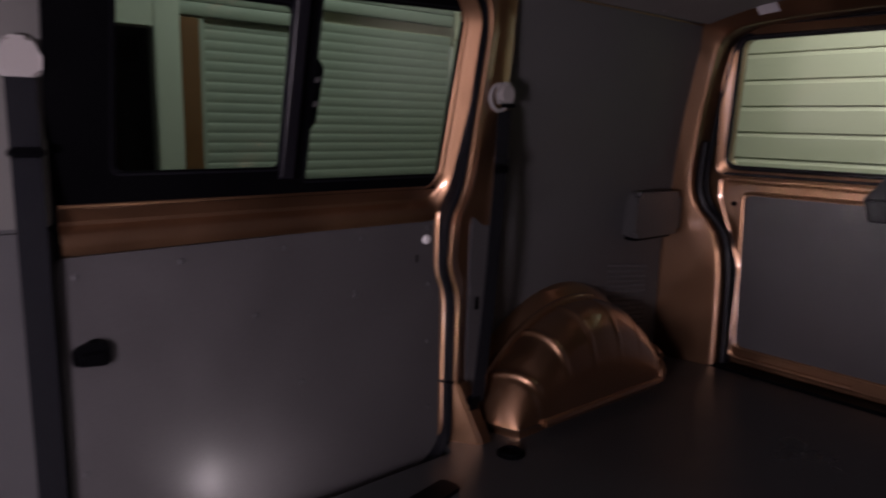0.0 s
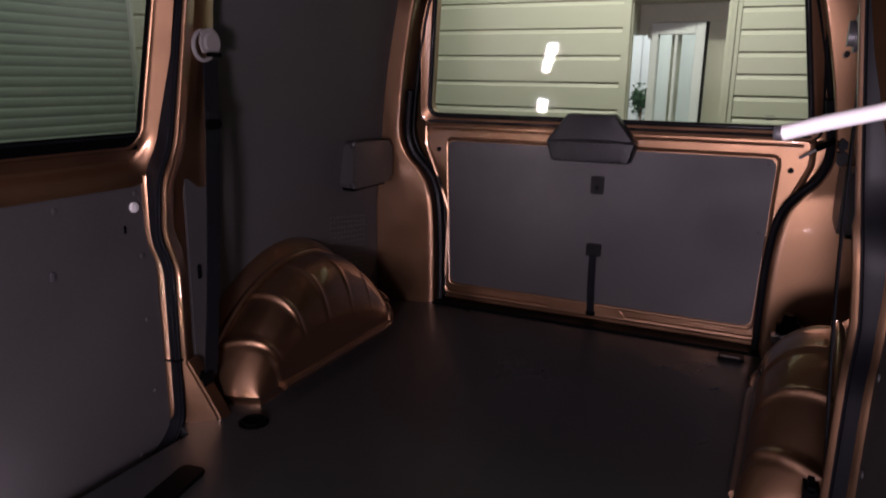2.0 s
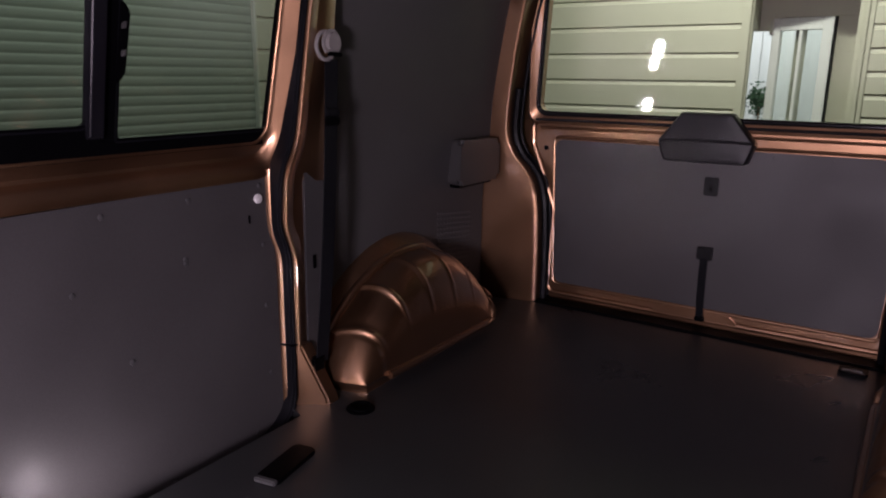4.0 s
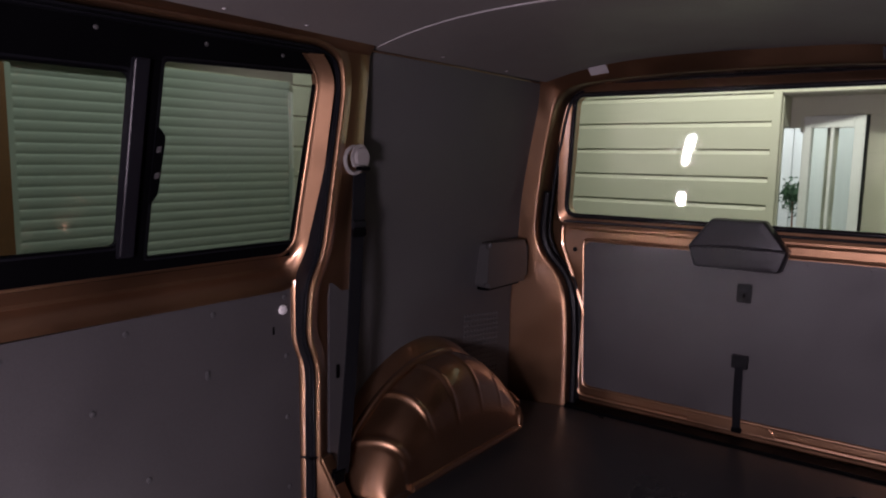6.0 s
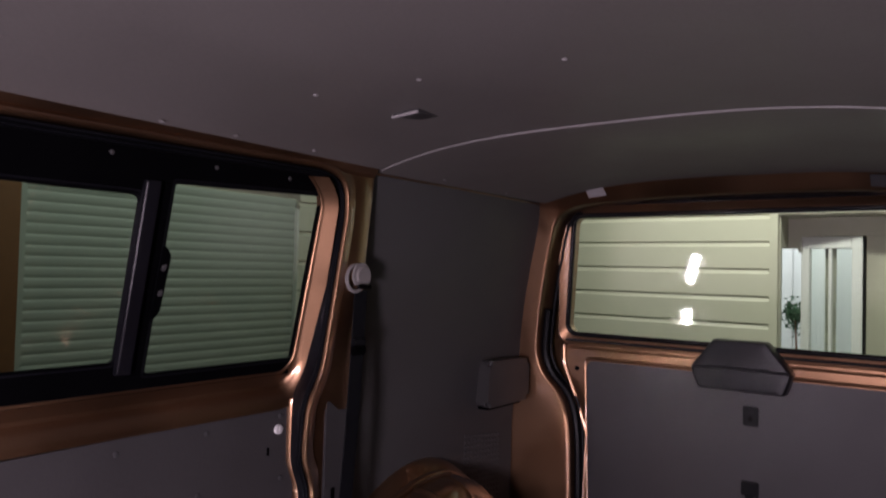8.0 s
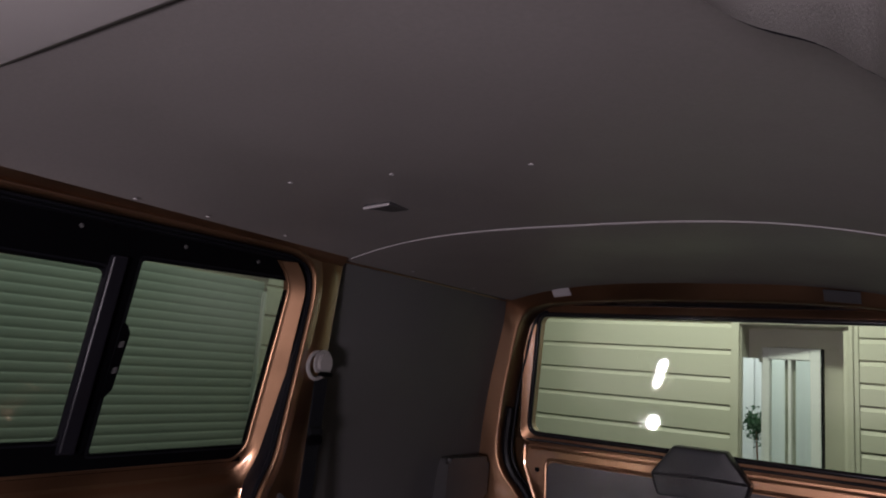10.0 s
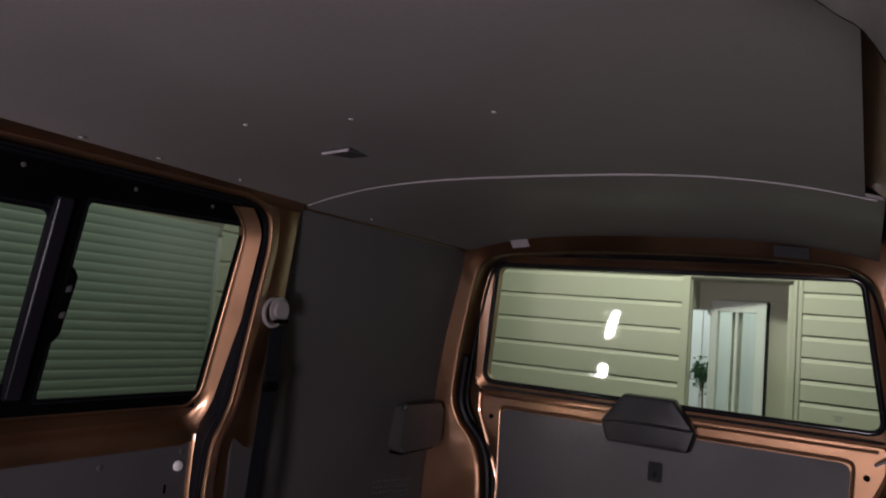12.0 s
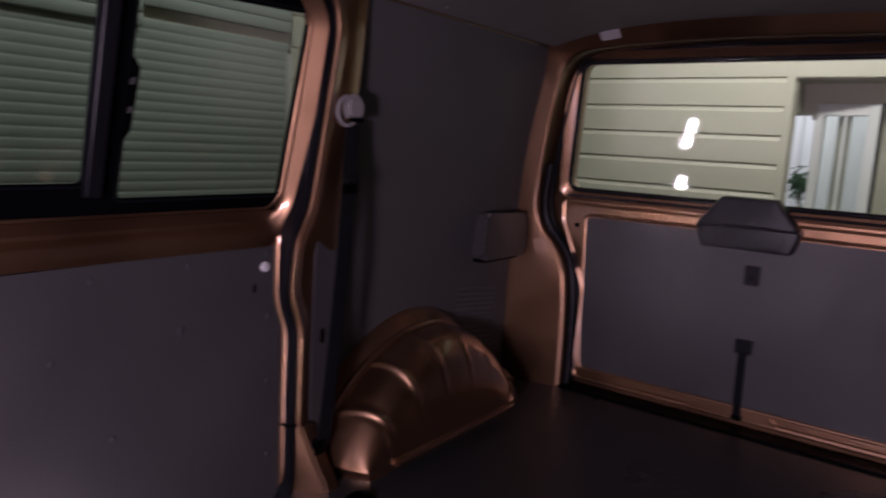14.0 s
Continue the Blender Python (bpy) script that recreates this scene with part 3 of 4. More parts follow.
# ---- sliding doors ----
def sliding_door(s):
    word = "1" if s < 0 else "2"
    door = thing("door_" + word, "closed copper sliding door with grey panel and black sliding window", "sliding door", "structure")
    plane = lambda u, v, d: (s * (0.800 - d), u, v)          # d: towards the inside
    tilt = lambda u, v, d: (s * (glass_x(v) + 0.012 - d), u, v)
    part("shell", prism([(0.101, -0.29), (1.12, -0.29), (1.12, 0.668), (0.101, 0.668)], plane, -0.08, 0.0), COPPER, door)
    panel_shape = rounded([(0.085, -0.105), (1.005, -0.105), (1.070, -0.03), (1.066, 0.50), (1.068, 0.652), (0.085, 0.640)], [0.03, 0.12, 0.10, 0.3, 0.02, 0.02], 6)
    panel = part("trim_panel", prism(panel_shape, plane, 0.002, 0.012, 0.003), PANEL, door, "grey laminated plywood door panel")
    for y, z in [(0.12, 0.60), (0.33, 0.61), (0.58, 0.615), (0.80, 0.62), (1.02, 0.63), (1.025, 0.47), (1.025, 0.30), (1.03, 0.10), (0.97, -0.06), (0.70, -0.08), (0.40, -0.085), (0.13, -0.08), (0.50, 0.46), (0.78, 0.47), (0.62, 0.27), (0.78, 0.48), (0.115, 0.18)]:
        part("screw", turned(disc(0.007, 0.004, 12), pose(s * 0.789, y, z, 0, -90 * s, 0)), DARKTRIM, panel)
    # one copper moulding: recessed sill, round corner, upright that slopes inwards to the seal
    ease = lambda a: a * a * (3 - 2 * a)

    def along(f, knots):
        for (f0, d0), (f1, d1) in zip(knots, knots[1:]):
            if f <= f1:
                return d0 + (d1 - d0) * (f - f0) / (f1 - f0)
        return knots[-1][1]

    sill = [(0, -0.026), (0.03, -0.012), (0.08, -0.013), (0.24, -0.022), (0.40, -0.027), (0.48, -0.024), (0.55, -0.015), (0.62, -0.006), (0.70, 0.001), (0.80, 0.007), (0.90, 0.011), (1.0, 0.012)]
    shares = [0, 0.02, 0.06, 0.11, 0.16, 0.24, 0.32, 0.40, 0.48, 0.55, 0.62, 0.70, 0.80, 0.90, 0.95, 0.98, 1.0]
    bend_out = smooth_line([(1.013, 0.648), (1.050, 0.656), (1.072, 0.690), (1.088, 0.735), (1.098, 0.785)], 4)
    stations = []                                            # inner edge, outer edge, depth of the outer edge, how upright
    for i in range(19):
        u = 0.10 + 0.913 * i / 18
        stations.append(((u, 0.748), (u, 0.648), 0.0, 0.0))
    for i in range(1, 16):
        k = i / 16
        turn = 1.54 * k
        far = bend_out[int(k * (len(bend_out) - 1))]
        stations.append(((1.013 + 0.042 * math.sin(turn), 0.790 - 0.042 * math.cos(turn)), (far.x, far.y), 0.030, ease(k)))
    for i in range(20):
        z = 0.790 + 0.458 * i / 19
        edge = 1.055 + 0.011 * (z - 0.78) / 0.42 - 0.060 * (max(0.0, z - 1.165) / 0.083) ** 2
        far = 1.0835 + 0.034 * (z - 0.74) / 0.428 if z < 1.17 else 1.1175 - 0.045 * ((z - 1.17) / 0.078) ** 2
        reach = glass_x(z) - pillar_x(z) + 0.002
        deep = (far - edge - 0.012 + 0.95 * reach) / 1.95
        stations.append(((edge, z), (far + 0.95 * (reach - deep), z), deep, 1.0))
    columns = []
    for (u0, v0), (u1, v1), deep, upright in stations:
        face = [(0, -0.012), (0.02, 0.003), (0.07, 0.006), (0.12, 0.005), (0.16, 0.002), (0.24, 0.004), (0.95, deep), (0.98, deep), (1.0, deep - 0.03)]
        row = []
        for f in shares:
            u, v = u0 + (u1 - u0) * f, v0 + (v1 - v0) * f
            base = 0.800 + (glass_x(0.80) + 0.012 - 0.800) * min(1.0, max(0.0, (v - 0.66) / 0.14))
            flat, steep = base - along(f, sill) - 0.006, glass_x(v) + 0.012 - along(f, face)
            row.append((s * (flat + (steep - flat) * upright), u, v))
        columns.append(row)
    part("window_moulding", loft(columns, closed=False), COPPER, door, sharp=24)
    # the door's edge beside the seal, below the moulding
    strip = spread(bend([(1.056, 0.672), (1.054, 0.655), (1.054, 0.505), (1.086, 0.435), (1.084, -0.02)], 0.06), 0.03)
    part("door_edge", loft([[(s * 0.795, u - 0.015, v), (s * 0.786, u - 0.013, v), (s * 0.780, u - 0.011, v), (s * 0.776, u - 0.007, v)] for u, v in strip], closed=False), COPPER, door)
    # black window surround with two openings
    outline = [(0.082, 0.735), (1.060, 0.735), (1.070, 1.262), (0.082, 1.262)]
    win = part("window_surround", loft([[tilt(u, v, -0.016) for u, v in rounded(outline, 0.02, 6)], [tilt(u, v, -0.014) for u, v in rounded(outline, 0.02, 6)]]), BLACK, door)
    front = [(0.205, 0.808), (0.570, 0.808), (0.574, 1.160), (0.205, 1.160)]
    back = [(0.640, 0.777), (1.054, 0.778), (1.064, 1.203), (0.648, 1.190)]
    bars = [  # outlines of the surround's bars
        [(0.082, 0.735), (1.060, 0.735), (1.058, 0.778), (0.60, 0.777), (0.60, 0.808), (0.082, 0.808)],
        [(0.082, 1.160), (0.60, 1.160), (0.60, 1.190), (1.068, 1.203), (1.068, 1.262), (0.082, 1.262)],
        [(0.082, 0.808), (0.207, 0.808), (0.207, 1.160), (0.082, 1.160)],
        [(1.054, 0.779), (1.060, 0.779), (1.070, 1.204), (1.064, 1.204)]]
    for b in bars:
        part("surround_bar", prism(b, tilt, -0.014, -0.002), BLACK, win)
    slider = part("slider_frame", prism(rounded([(0.568, 0.780), (0.604, 0.780), (0.610, 1.19), (0.574, 1.19)], 0.006, 3), tilt, -0.02, 0.012, 0.007, 3), SLIDER, win, "upright of the sliding window pane")
    part("slider_rail", prism(rounded([(0.604, 0.776), (0.639, 0.776), (0.648, 1.192), (0.610, 1.192)], 0.003, 2), tilt, -0.016, -0.003, 0.003), BLACK, win)
    part("grip", prism(rounded([(0.632, 0.885), (0.652, 0.915), (0.660, 1.035), (0.640, 1.065)], 0.006, 3), tilt, -0.02, 0.002, 0.004), BLACK, slider)
    for z0 in (0.955, 1.010):
        part("catch", prism(rounded([(0.640, z0 - 0.008), (0.650, z0 - 0.006), (0.651, z0 + 0.008), (0.641, z0 + 0.004)], 0.002, 2), tilt, 0.0, 0.007, 0.002), SPEAKER, slider, "small grey window catch")
    corners = []
    for pts, r in ((front, 0.022), (back, 0.010)):
        o = rounded(pts, r, 5)
        corners.append(loft([[tilt(u, v, d) for u, v in l] for l, d in ((pad(o, 0.010), -0.001), (o, -0.003), (o, -0.012))]))
    part("glazing_gasket", merged(*corners), RUBBER, win)
    for pts, d in ((front, -0.006), (back, -0.009)):
        p = part("pane", prism(rounded(pts, 0.012, 4), tilt, d - 0.002, d), CLEAR, win, "clear side window glass")
        p.visible_shadow = False
    for y in (0.27, 0.50, 0.74, 0.95):
        part("screw", turned(disc(0.005, 0.003, 10), pose(s * (glass_x(1.235) + 0.014), y, 1.235, 0, -90 * s, 0)), SPEAKER, win)
    return door


door_left, door_right = sliding_door(-1), sliding_door(1)
part("push_knob", turned(disc(0.013, 0.008, 20), pose(-0.788, 1.012, 0.597, 0, 90, 0)), WHITE, door_left, "round white plastic button")
part("panel_slot", box((-0.7885, 0.978, 0.535), (-0.7865, 0.985, 0.556), 0.0008), BLACK, door_left, "small dark slot in the door panel")
pull = part("door_pull", prism(rounded([(0.102, 0.420), (0.172, 0.412), (0.172, 0.460), (0.145, 0.470), (0.102, 0.452)], 0.010, 4), lambda u, v, d: (-0.788 + d, u, v), 0.0, 0.018, 0.005), BLACK, door_left, "black plastic inner door handle")
part("handle_lever", box((-0.774, 0.115, 0.430), (-0.764, 0.162, 0.446), 0.003), BLACK, pull)


# ---- seat belts on the pillars ----
def seat_belt(s):
    belt = thing("seat_belt", "black webbing seat belt hanging on the door pillar", "seat belt", group="pillar seat belts")
    top, foot = Vector((s * 0.715, 1.228, 0.955)), Vector((s * (0.725 if s < 0 else 0.76), 1.166, 0.10))
    strip = []
    for i in range(13):
        p = top.lerp(foot, i / 12)
        p.x -= s * 0.010 * math.sin(math.pi * i / 12)
        w = 0.024
        strip.append([p + Vector((-s * dx, dy, 0)) for dx, dy in ((0, -w), (0, w), (0.0035, w), (0.0035, -w))])
    part("webbing", loft(strip, caps=True), WEBBING, belt)
    loop = [(0.034 * math.cos(a), 0.012 + 0.036 * math.sin(a)) for a in [-0.80 + 4.74 * i / 22 for i in range(23)]]
    ring = [(s * 0.7135, 1.207 + 0.034 * math.cos(a), 0.990 + 0.036 * math.sin(a)) for a in [2 * math.pi * i / 24 for i in range(24)]]
    # The right belt's ring and cap take a darker grey than the left's.
    part("guide_ring", tube(ring, 0.006, 8, closed=True), SPEAKER if s > 0 else GREYPLASTIC, belt)
    part("guide_cap", turned(prism(loop, lambda u, v, d: (u, v, d), 0, 0.026, 0.010, 4), Matrix.Translation((s * 0.712, 1.215, 0.985)) @ pose(0, 0, 0, 90, 0, -90 * s)), SPEAKER if s > 0 else GREYPLASTIC, belt, "grey belt guide cap")
    part("guide_slot", box((s * 0.688 - 0.004, 1.190, 0.962), (s * 0.688 + 0.004, 1.242, 0.973), 0.002), BLACK, belt)
    part("tongue", box((s * 0.702 - 0.007, 1.188, 0.805), (s * 0.702 + 0.007, 1.240, 0.825), 0.004), WEBBING, belt, "black coated belt tongue")
    part("tongue_grip", box((s * 0.703 - 0.008, 1.188, 0.780), (s * 0.703 + 0.008, 1.240, 0.806), 0.004), BLACK, belt)
    part("lower_anchor", box((s * 0.728 - 0.012, 1.125, 0.055), (s * 0.728 + 0.012, 1.175, 0.125), 0.006), BLACK, belt)
    return belt


belts = {s: seat_belt(s) for s in (-1, 1)}
for ob in (walls[1], door_right, belts[1]):
    ob.location.x = 0.036
for s in (-1, 1):
    plate = part("pillar_panel", prism(rounded([(1.145, 0.10), (1.232, 0.10), (1.232, 0.655), (1.150, 0.655)], 0.008, 3), lambda u, v, d: (s * (0.764 - d), u, v), 0.0, 0.008, 0.003), PANEL, walls[s], "narrow grey pillar panel")
    part("slot", box((s * 0.755 - 0.003, 1.176, 0.375), (s * 0.755 + 0.003, 1.188, 0.415), 0.002), BLACK, plate)
    foot = [(-0.800, -0.05), (-0.682, -0.05), (-0.690, 0.0), (-0.742, 0.165), (-0.800, 0.170)]
    part("pillar_foot", prism(foot, lambda u, v, d: (-s * u, 1.075 + max(0.0, u + 0.77) * 0.9 + d, v), 0.0, 0.05, 0.006), COPPER, walls[s])
    part("foot_joint", box((s * 0.775 - 0.03, 1.068, 0.168), (s * 0.775 + 0.03, 1.10, 0.173), 0.002), RUBBER, walls[s])

# speaker boxes on the quarter lining
for s in (-1, 1):
    box_thing = thing("speaker_box", "mid grey plastic speaker housing on the vinyl lining", "speaker", group="speaker housings")
    shape = rounded([(2.045, 0.503), (2.345, 0.503), (2.35, 0.668), (2.055, 0.678)], 0.022, 4)
    part("housing", prism(shape, lambda u, v, d: (s * (0.898 - d), u - 0.25 * d, v), 0.0, 0.095, 0.016, 4), SPEAKER, box_thing)
    part("base", prism(rounded([(2.06, 0.488), (2.30, 0.488), (2.30, 0.505), (2.06, 0.505)], 0.006, 2), lambda u, v, d: (s * (0.898 - d), u, v), 0.0, 0.070), BLACK, box_thing)
# perforated patch of the lining
bumps = bmesh.new()
for i in range(11):
    for j in range(13):
        y, z = 1.985 + 0.025 * i, 0.395 - 0.020 * j - 0.003 * i
        k = (y - 1.245) / 1.10
        skin = 0.0005 - lining_x(z, k) + 0.012 * math.sin(math.pi * k)
        v = [bumps.verts.new((skin + d, y + a, z + b)) for a, b, d in ((-0.007, -0.006, 0), (0.007, -0.006, 0), (0.007, 0.006, 0), (-0.007, 0.006, 0), (0, 0, 0.0048))]
        for k in range(4):
            bumps.faces.new((v[k], v[(k + 1) % 4], v[4]))
tagged(part("vent_mesh", bumps, VINYL, walls[-1], "embossed vent patch in the lining"), kind="stuff")

# ---- ceiling fittings ----
for i, (x, y) in enumerate([(-0.355, 0.714), (-0.137, 0.758), (0.136, 0.785), (-0.640, 0.568), (-0.638, 0.743), (-0.636, 0.97), (-0.645, 1.513), (-0.655, 1.885)]):
    tagged(part("screw", turned(disc(0.005, 0.002, 12), pose(x, y, ceil_z(x) + (-0.006 if y > 1.25 else 0) + 0.0005, 180, 0, 0)), TAPE), "small pale screw in the ceiling board", "screw", "ceiling screws")
clip = thing("ceiling_hook", "grey plastic hook under the ceiling board", "hook")
wedge = [(-0.338, 0.92), (-0.268, 0.92), (-0.278, 1.00), (-0.323, 1.00)]
part("body", loft([[(x, y, ceil_z(x) + 0.001) for x, y in wedge], [(x, y - 0.004, ceil_z(x) - (0.008 if y < 0.95 else 0.001)) for x, y in wedge]], caps=True), DARKTRIM, clip)
part("edge", tube([(-0.338, 0.916, 1.341), (-0.268, 0.916, 1.346)], 0.003, 6), TAPE, clip)
for name, x0, x1, mat in (("paper_sticker", -0.517, -0.447, TAPE), ("dark_sticker", 0.40, 0.50, DARKTRIM)):
    z0, z1 = (1.303, 1.333) if x0 < 0 else (1.300, 1.332)
    slope = 0.008 if x0 < 0 else -0.008
    bm = loft([[(x0, y, z), (x1, y, z + slope)] for y, z in ((2.2500, z0), (2.2110, z1))], closed=False)
    tagged(part(name, bm, mat), "blank sticker on the copper header rail" if x0 < 0 else "dark grey tape on the copper header rail", "sticker")

# ---- things on the floor ----
fit_thing = thing("floor_anchor", "black floor anchor plate with a grey worn end", "anchor plate")
m = pose(-0.542, 0.845, Z0, 0, 0, 11)
part("plate", turned(prism(rounded([(-0.032, -0.085), (0.032, -0.085), (0.032, 0.085), (-0.032, 0.085)], 0.012, 4), lambda u, v, d: (u, v, d), 0.0, 0.012, 0.003), m), BLACK, fit_thing)
part("worn_end", turned(box((-0.030, -0.092, 0.001), (0.030, -0.076, 0.014), 0.003), m), DARKTRIM, fit_thing)
ring = thing("floor_ring", "flat black disc and ring beside the wheel arch", "tie-down")
part("cup", turned(disc(0.042, 0.006, 24), pose(-0.595, 1.185, Z0)), BLACK, ring)
part("ring_bar", tube([(-0.595 + 0.03 * math.cos(a), 1.185 + 0.03 * math.sin(a), Z0 + 0.008) for a in [2 * math.pi * i / 20 for i in range(20)]], 0.004, 6, closed=True), BLACK, ring)
lash = thing("tie_down_plate", "small black tie-down plate near the loading sill", "tie-down")
part("plate", prism(rounded([(0.515, 2.285), (0.60, 2.285), (0.60, 2.345), (0.515, 2.345)], 0.010, 4), lambda u, v, d: (u, v, d), Z0, Z0 + 0.010, 0.003), BLACK, lash)
part("bar", tube([(0.525, 2.292, Z0 + 0.014), (0.585, 2.292, Z0 + 0.014)], 0.0025, 8), TRIMGREY, lash, "thin dull steel bar")
jack = thing("jack_clamp", "black knob and bright steel bracket behind the wheel arch", "bracket")
part("bracket", box((0.672, 2.235, 0.085), (0.730, 2.275, 0.115), 0.005), STEEL, jack)
part("block", box((0.685, 2.245, 0.105), (0.765, 2.30, 0.155), 0.012), BLACK, jack)
part("knob", turned(disc(0.022, 0.03, 16), pose(0.722, 2.27, 0.150)), BLACK, jack)
part("arm", box((0.70, 2.25, Z0), (0.73, 2.29, 0.11), 0.004), BLACK, jack)
brk = thing("belt_bracket", "black belt buckle bracket at the wheel arch front", "bracket")
part("arm", tube([(0.765, 1.17, 0.16), (0.752, 1.13, 0.10), (0.735, 1.10, 0.04), (0.71, 1.06, Z0)], 0.012, 8), BLACK, brk)
part("head", box((0.752, 1.15, 0.15), (0.780, 1.21, 0.185), 0.008), BLACK, brk)

# ---- cab side: door pillars with belts, white lever ----
def cab_pillar(s):
    p = thing("cab_pillar", "pale grey trimmed door pillar with a dark lower half", "pillar", "structure")
    part("lower_trim", prism([(0.085, -0.3), (-0.25, -0.3), (-0.25, 0.705), (0.085, 0.705)], lambda u, v, d: (s * (0.86 - d), u, v), 0.0, 0.070 if s < 0 else 0.045, 0.01), DARKTRIM, p)
    part("edge_seal", box((s * 0.825 - 0.03, 0.086, -0.3), (s * 0.825 + 0.03, 0.099, 1.30), 0.004), RUBBER, p)
    return p


for s in (-1, 1):
    cab_pillar(s)
front_belt = thing("seat_belt", "black webbing front seat belt with pale guide cap", "seat belt")
strip = [[(-0.752 + dx - 0.012 * max(0, 0.9 - z), 0.045 + dy, z) for dx, dy in ((0, -0.025), (0, 0.025), (0.0035, 0.025), (0.0035, -0.025))] for z in [1.0 - 1.25 * i / 10 for i in range(11)]]
part("webbing", loft(strip, caps=True), WEBBING, front_belt)
part("guide_cap", turned(prism(rounded([(-0.034, -0.022), (0.034, -0.022), (0.037, 0.015), (0.018, 0.05), (-0.018, 0.05), (-0.037, 0.015)], 0.014, 5), lambda u, v, d: (u, v, d), 0, 0.024, 0.007, 3), Matrix.Translation((-0.762, 0.045, 1.005)) @ pose(0, 0, 0, 90, 0, 90)), GREYPLASTIC, front_belt)
part("tongue", box((-0.760, 0.015, 0.840), (-0.736, 0.075, 0.858), 0.004), BLACK, front_belt)
lever = thing("pillar_lever", "white plastic lever on the driver door pillar", "lever")
part("rod", tube([(0.650, 0.150, 0.899), (0.665, 0.147, 0.904), (0.71, 0.135, 0.917), (0.81, 0.10, 0.945)], 0.0035, 12), WHITE, lever)
part("tip", turned(disc(0.0034, 0.004, 12), Matrix.Translation((0.650, 0.150, 0.899)) @ pose(0, 0, 0, 0, -90, 0)), DARKTRIM, lever)

# ---- outside ----
ground = tagged(part("ground", box((-30, -30, GROUND - 0.05), (30, 30, GROUND)), ASPHALT), "dark asphalt yard under the van", "ground", kind="structure")
YH = 4.6
house = thing("house_wall", "cream clapboard house wall with a recessed doorway", "house wall", "structure")


def siding_board(name, x0, x1, z, parent, pitch=0.177, end=0.045):
    """One board: flat face, rounded lower lip, dark shadow joint under it; the lip stops short of the corner trim."""
    prof = [(0.0, 0.0), (0.0, pitch - 0.036), (0.003, pitch - 0.033), (0.014, pitch - 0.009), (0.014, pitch - 0.006), (0.003, pitch - 0.001), (0.0, pitch)]
    bm = loft([[(x, YH + d, z + h) for d, h in prof] for x in (x0, x1)], closed=False)
    return part(name, bm, SIDING, parent, sharp=25)


XL, XR = -0.345, 0.262
for x0, x1, low, step, count in ((-3.4, XL - 0.05, 0.726, 0.1745, 16), (XR + 0.052, 2.6, 0.706, 0.130, 22)):
    for k in range(count):
        siding_board("board", x0, x1, low + step * (k - 8), house, step)
part("corner_board", box((XL - 0.05, YH - 0.018, GROUND), (XL, YH + 0.06, 2.7), 0.004), SIDING, house)
part("door_casing", box((XR, YH - 0.018, GROUND), (XR + 0.022, YH + 0.04, 2.7), 0.004), SIDING, house)
part("casing_strip", box((XR + 0.025, YH - 0.008, GROUND), (XR + 0.050, YH + 0.04, 2.7), 0.004), SIDING, house)
part("casing_fillet", box((XR - 0.03, YH + 0.02, GROUND), (XR, YH + 0.35, 1.40), 0.004), SIDING, house)
part("lintel", box((XL, YH - 0.014, 1.415), (XR, YH + 0.04, 2.7), 0.004), SIDING, house)
part("soffit", box((XL, YH + 0.04, 1.41), (XR, YH + 0.36, 1.45)), SIDING, house)
part("transom", box((-0.20, YH + 0.27, 1.292), (XR, YH + 0.305, 1.41), 0.004), SIDING, house)
part("side_transom", box((XL - 0.25, YH + 0.30, 1.215), (-0.20, YH + 0.36, 1.41), 0.004), SIDING, house)
part("door_head", box((-0.20, YH + 0.31, 1.235), (0.062, YH + 0.36, 1.41), 0.004), SIDING, house)
part("side_sheet", box((XR, YH + 0.3, GROUND), (2.6, YH + 0.36, 2.7)), SIDING, house)
part("back_sheet", box((-3.4, YH + 0.06, GROUND), (XL - 0.05, YH + 0.10, 2.7)), SIDING, house)

leaf_door = thing("door_3", "white glazed house door standing half open", "door", "structure")
DM = pose(-0.262, YH + 0.25, GROUND, 0, 0, -13)
dw, dh = 0.365, 1.885
for nm, lo, hi in (("stile", (0, 0, 0), (0.05, 0.045, dh)), ("stile", (dw - 0.062, 0, 0), (dw, 0.045, dh)), ("top_rail", (0.05, 0, dh - 0.075), (dw - 0.062, 0.045, dh)), ("bottom_rail", (0.05, 0, 0), (dw - 0.062, 0.045, 0.35)), ("mullion", (0.166, 0.004, 0.35), (0.184, 0.04, dh - 0.075))):
    part(nm, turned(box(lo, hi, 0.004), DM), DOORWHITE, leaf_door)
dp = part("pane", turned(box((0.05, 0.02, 0.35), (dw - 0.062, 0.026, dh - 0.075)), DM), CLEAR, leaf_door, "clear door glass with reflections")
dp.visible_shadow = False
# Pale folds added behind the glass in place of its mirrored streaks.
folds = [(0.118 + 0.065 * i / 60, 0.075 + 0.012 * math.sin(i * 0.55) + 0.006 * math.sin(i * 2.3 + 1)) for i in range(61)]
curtain = thing("curtain", "pale folds standing in for streaks mirrored in the door glass", "curtain")
part("cloth", turned(loft([[(x, y, z) for x, y in folds] for z in (0.30, 0.8, 1.3, dh - 0.06)], closed=False), DM), STREAK, curtain)
part("rod", turned(tube([(0.05, 0.075, dh - 0.055), (0.28, 0.075, dh - 0.055)], 0.006, 8), DM), STEEL, curtain)
part("hinge", turned(box((-0.012, -0.016, dh - 0.10), (0.012, 0.0, dh - 0.02), 0.003), DM), STEEL, leaf_door)
part("frame_filler", box((0.062, YH + 0.30, GROUND), (XR, YH + 0.36, 1.41), 0.004), SIDING, house)
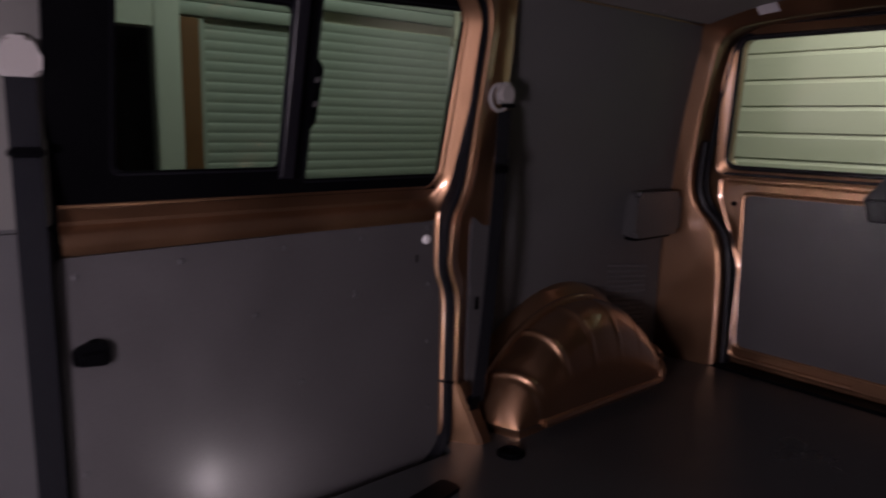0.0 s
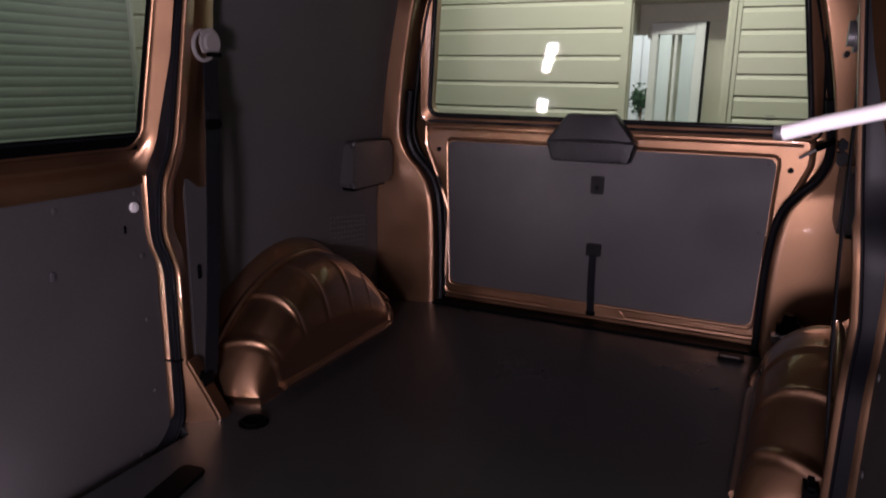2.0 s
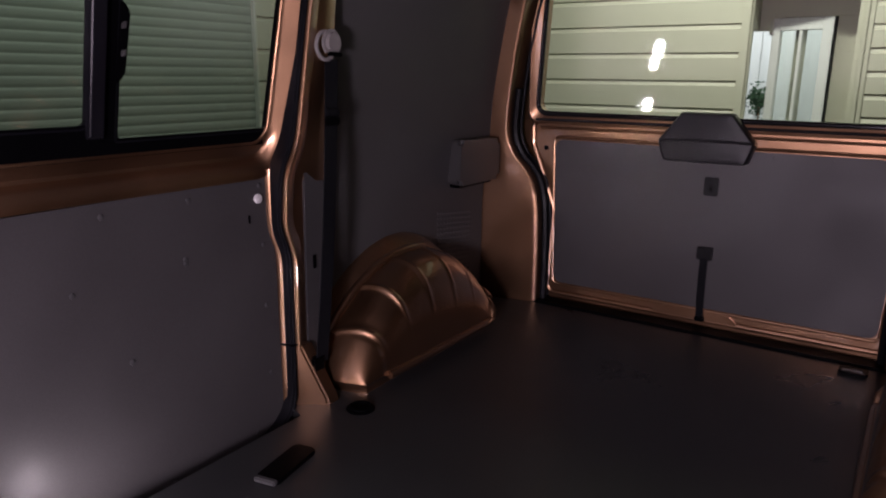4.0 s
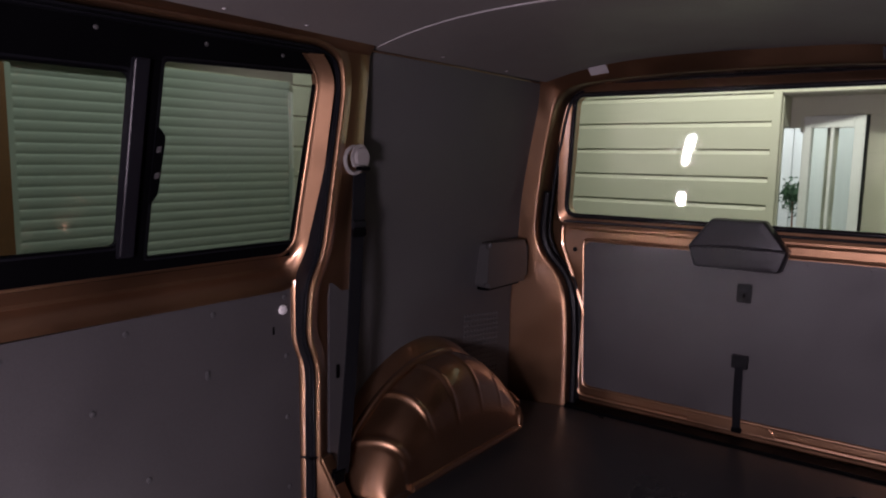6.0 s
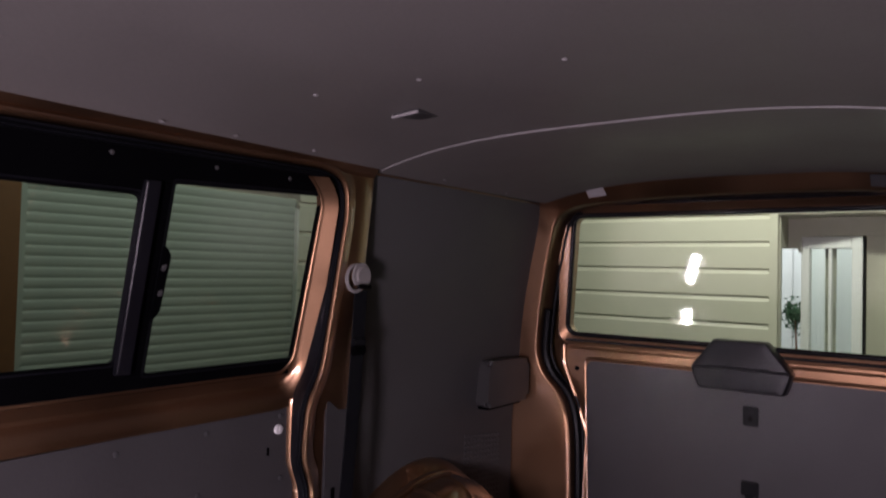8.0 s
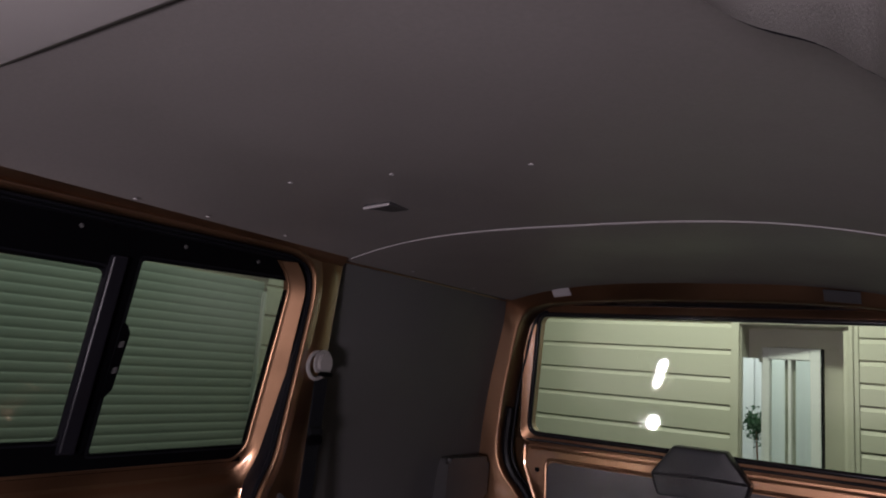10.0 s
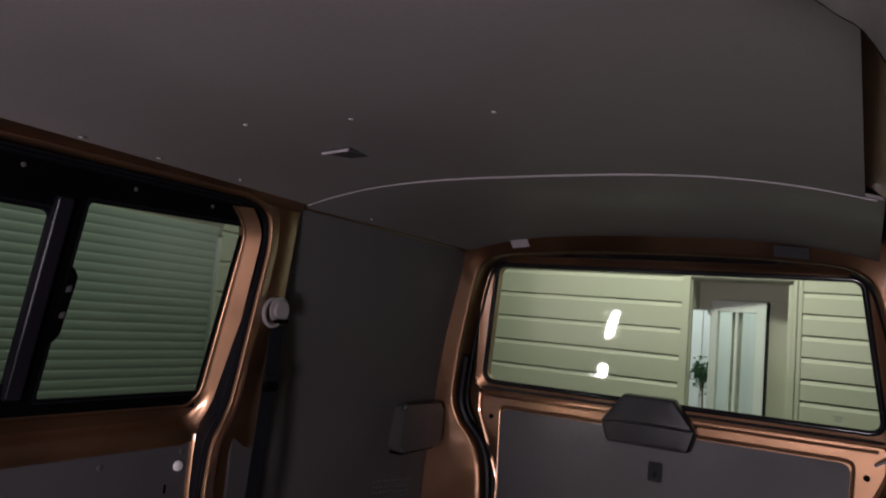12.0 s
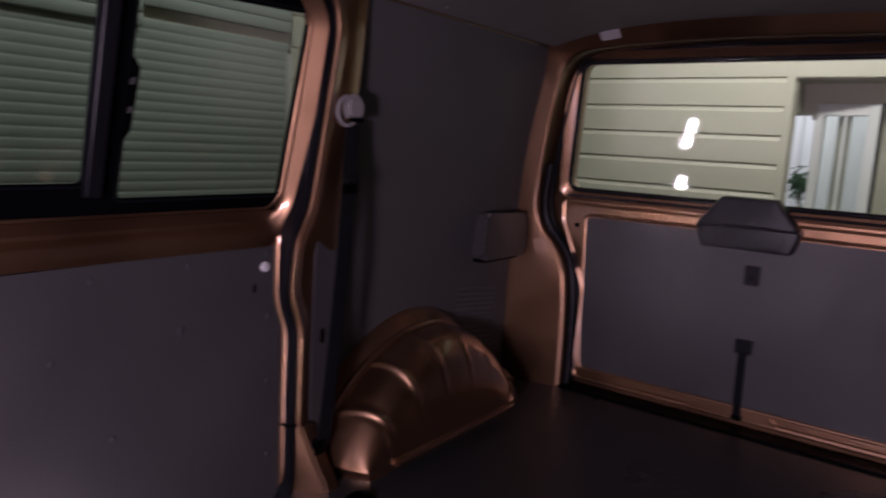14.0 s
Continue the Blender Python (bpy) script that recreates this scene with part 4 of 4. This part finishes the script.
# Black strip painted in for the shade along the door's free edge.
part("edge_shade", turned(box((dw + 0.001, -0.004, 0.0), (dw + 0.013, 0.030, dh), 0.003), DM), RUBBER, leaf_door, "black strip painted in for the door edge's shade")
hall = thing("wall_hallway", "bright white hallway seen through the house door", "wall", "structure")
part("back_wall", box((-1.6, 6.6, GROUND), (1.4, 6.66, 2.4)), ROOMWALL, hall)
part("end_wall", box((-1.62, YH + 0.36, GROUND), (-1.56, 6.6, 2.4)), ROOMWALL, hall)
part("end_wall", box((1.36, YH + 0.36, GROUND), (1.42, 6.6, 2.4)), ROOMWALL, hall)
part("room_ceiling", box((-1.6, YH + 0.36, 2.4), (1.4, 6.6, 2.44)), ROOMWALL, hall)
part("side_reveal", box((XL - 0.06, YH + 0.064, 1.215), (XL - 0.002, YH + 0.36, 2.7), 0.003), SIDING, house)
part("jamb", box((XL, YH + 0.02, GROUND), (XL + 0.008, YH + 0.07, 1.40), 0.002), SIDING, hall)
for i in range(8):
    part("batten", box((-1.35 + 0.13 * i, 6.57, GROUND), (-1.29 + 0.13 * i, 6.6, 2.4), 0.004), DOORWHITE, hall)
plant = thing("potted_plant", "small bushy green plant inside the doorway", "plant")
rng = random.Random(4)
leaves = bmesh.new()
pc = Vector((-0.343, YH + 0.52, 0.765))
for i in range(260):
    d = Vector((rng.gauss(0, 0.040), rng.gauss(0, 0.038), rng.gauss(0, 0.050)))
    a, n = rng.uniform(0, 6.28), Vector((rng.gauss(0, 1), rng.gauss(-0.6, 1), rng.gauss(0.4, 1))).normalized()
    t = n.orthogonal().normalized()
    b = n.cross(t)
    t, b = t * math.cos(a) + b * math.sin(a), b * math.cos(a) - t * math.sin(a)
    size = rng.uniform(0.012, 0.026)
    q = [leaves.verts.new(pc + d + t * u * size + b * w * size * 0.5 + n * h * size) for u, w, h in ((-1, 0, 0), (0, -1, 0.2), (1, 0, -0.1), (0, 1, 0.2))]
    leaves.faces.new(q)
part("foliage", leaves, LEAF, plant)
part("stem", tube([pc + Vector((0, 0, -0.02)), pc + Vector((0.01, 0, -0.25)), pc + Vector((0, 0, -0.55))], 0.006, 6), BROWN, plant)
part("pot", loft([[(pc.x + r * math.cos(a), pc.y + r * math.sin(a), z) for a in [2 * math.pi * i / 16 for i in range(16)]] for r, z in ((0.06, pc.z - 0.72), (0.08, pc.z - 0.52), (0.07, pc.z - 0.52), (0.06, pc.z - 0.56))], caps=True), BROWN, plant)
part("stand", box((pc.x - 0.1, pc.y - 0.1, GROUND), (pc.x + 0.1, pc.y + 0.1, pc.z - 0.72), 0.01), DOORWHITE, plant)

# side of the yard: roller shutter, post, dark window
XS = -2.6
shutter = thing("roller_shutter", "closed pale green roller shutter with curved slats", "roller shutter", "structure")
pitch = 0.0475
prof = [(0.0, 0.0), (0.0, 0.004), (0.0022, 0.008), (0.0036, 0.016), (0.0042, 0.026), (0.0036, 0.037), (0.0022, 0.044), (0.0, 0.0475)]
for k in range(42):
    z = GROUND + 0.02 + pitch * k
    part("slat", loft([[(XS + d, y, z + h) for d, h in prof] for y in (1.10, 2.63)], closed=False), SHUTTER, shutter, sharp=60)
for y0, y1, low in ((1.0, 1.74, 1.372), (1.742, 2.62, 1.470)):
    for k in range(4):
        z = low + 0.062 * k
        part("pelmet_strip", prism([(0, z), (0.036, z + 0.002), (0.042, z + 0.012), (0.042, z + 0.050), (0.036, z + 0.060), (0, z + 0.061)], lambda u, v, d: (XS + u, d, v), y0, y1), SHUTTER, shutter)
part("guide_rail", box((XS - 0.01, 2.622, GROUND), (XS + 0.03, 2.640, 1.36), 0.004), SIDING_WHITE, shutter)
part("guide_rail", box((XS - 0.01, 1.085, GROUND), (XS + 0.045, 1.115, 1.36), 0.004), SHUTTER, shutter)
yard = thing("yard_wall", "pale clapboard yard wall with a brown post and dark window", "wall", "structure")
part("post", box((XS - 0.02, 0.995, GROUND), (XS + 0.06, 1.086, 1.36), 0.006), BROWN, yard)
part("window_jamb", box((XS - 0.02, 0.878, GROUND), (XS + 0.07, 0.994, 2.4), 0.006), SIDING_WHITE, yard)
part("window_head", box((XS - 0.02, 0.0, 1.30), (XS + 0.07, 0.877, 2.4), 0.006), SIDING_WHITE, yard)
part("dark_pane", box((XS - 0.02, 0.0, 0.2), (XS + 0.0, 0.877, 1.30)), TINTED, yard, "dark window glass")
# Black sheet behind the pane stands in for the unlit room's darkness.
part("pane_backing", box((XS - 0.10, -1.0, GROUND), (XS - 0.06, 1.0, 2.4)), BLACK, yard)
part("apron", box((XS - 0.02, 0.0, GROUND), (XS + 0.05, 0.877, 0.2), 0.004), SIDING_WHITE, yard)
for k in range(-4, 12):
    z = 0.70 + 0.177 * k
    prof2 = [(0.0, 0.0), (0.0, 0.147), (-0.003, 0.151), (-0.015, 0.169), (-0.016, 0.174), (0.0, 0.177)]
    part("board", loft([[(XS + 0.02 + d, y, z + h) for d, h in prof2] for y in (2.645, 4.55)], closed=False), SIDING, yard, sharp=25)
part("back_sheet", box((XS - 0.06, 1.0, GROUND), (XS - 0.02, 4.62, 2.7)), SIDING, yard)
part("upper_sheet", box((XS - 0.02, -1.0, 1.75), (XS + 0.05, 2.645, 2.7)), SIDING, yard)
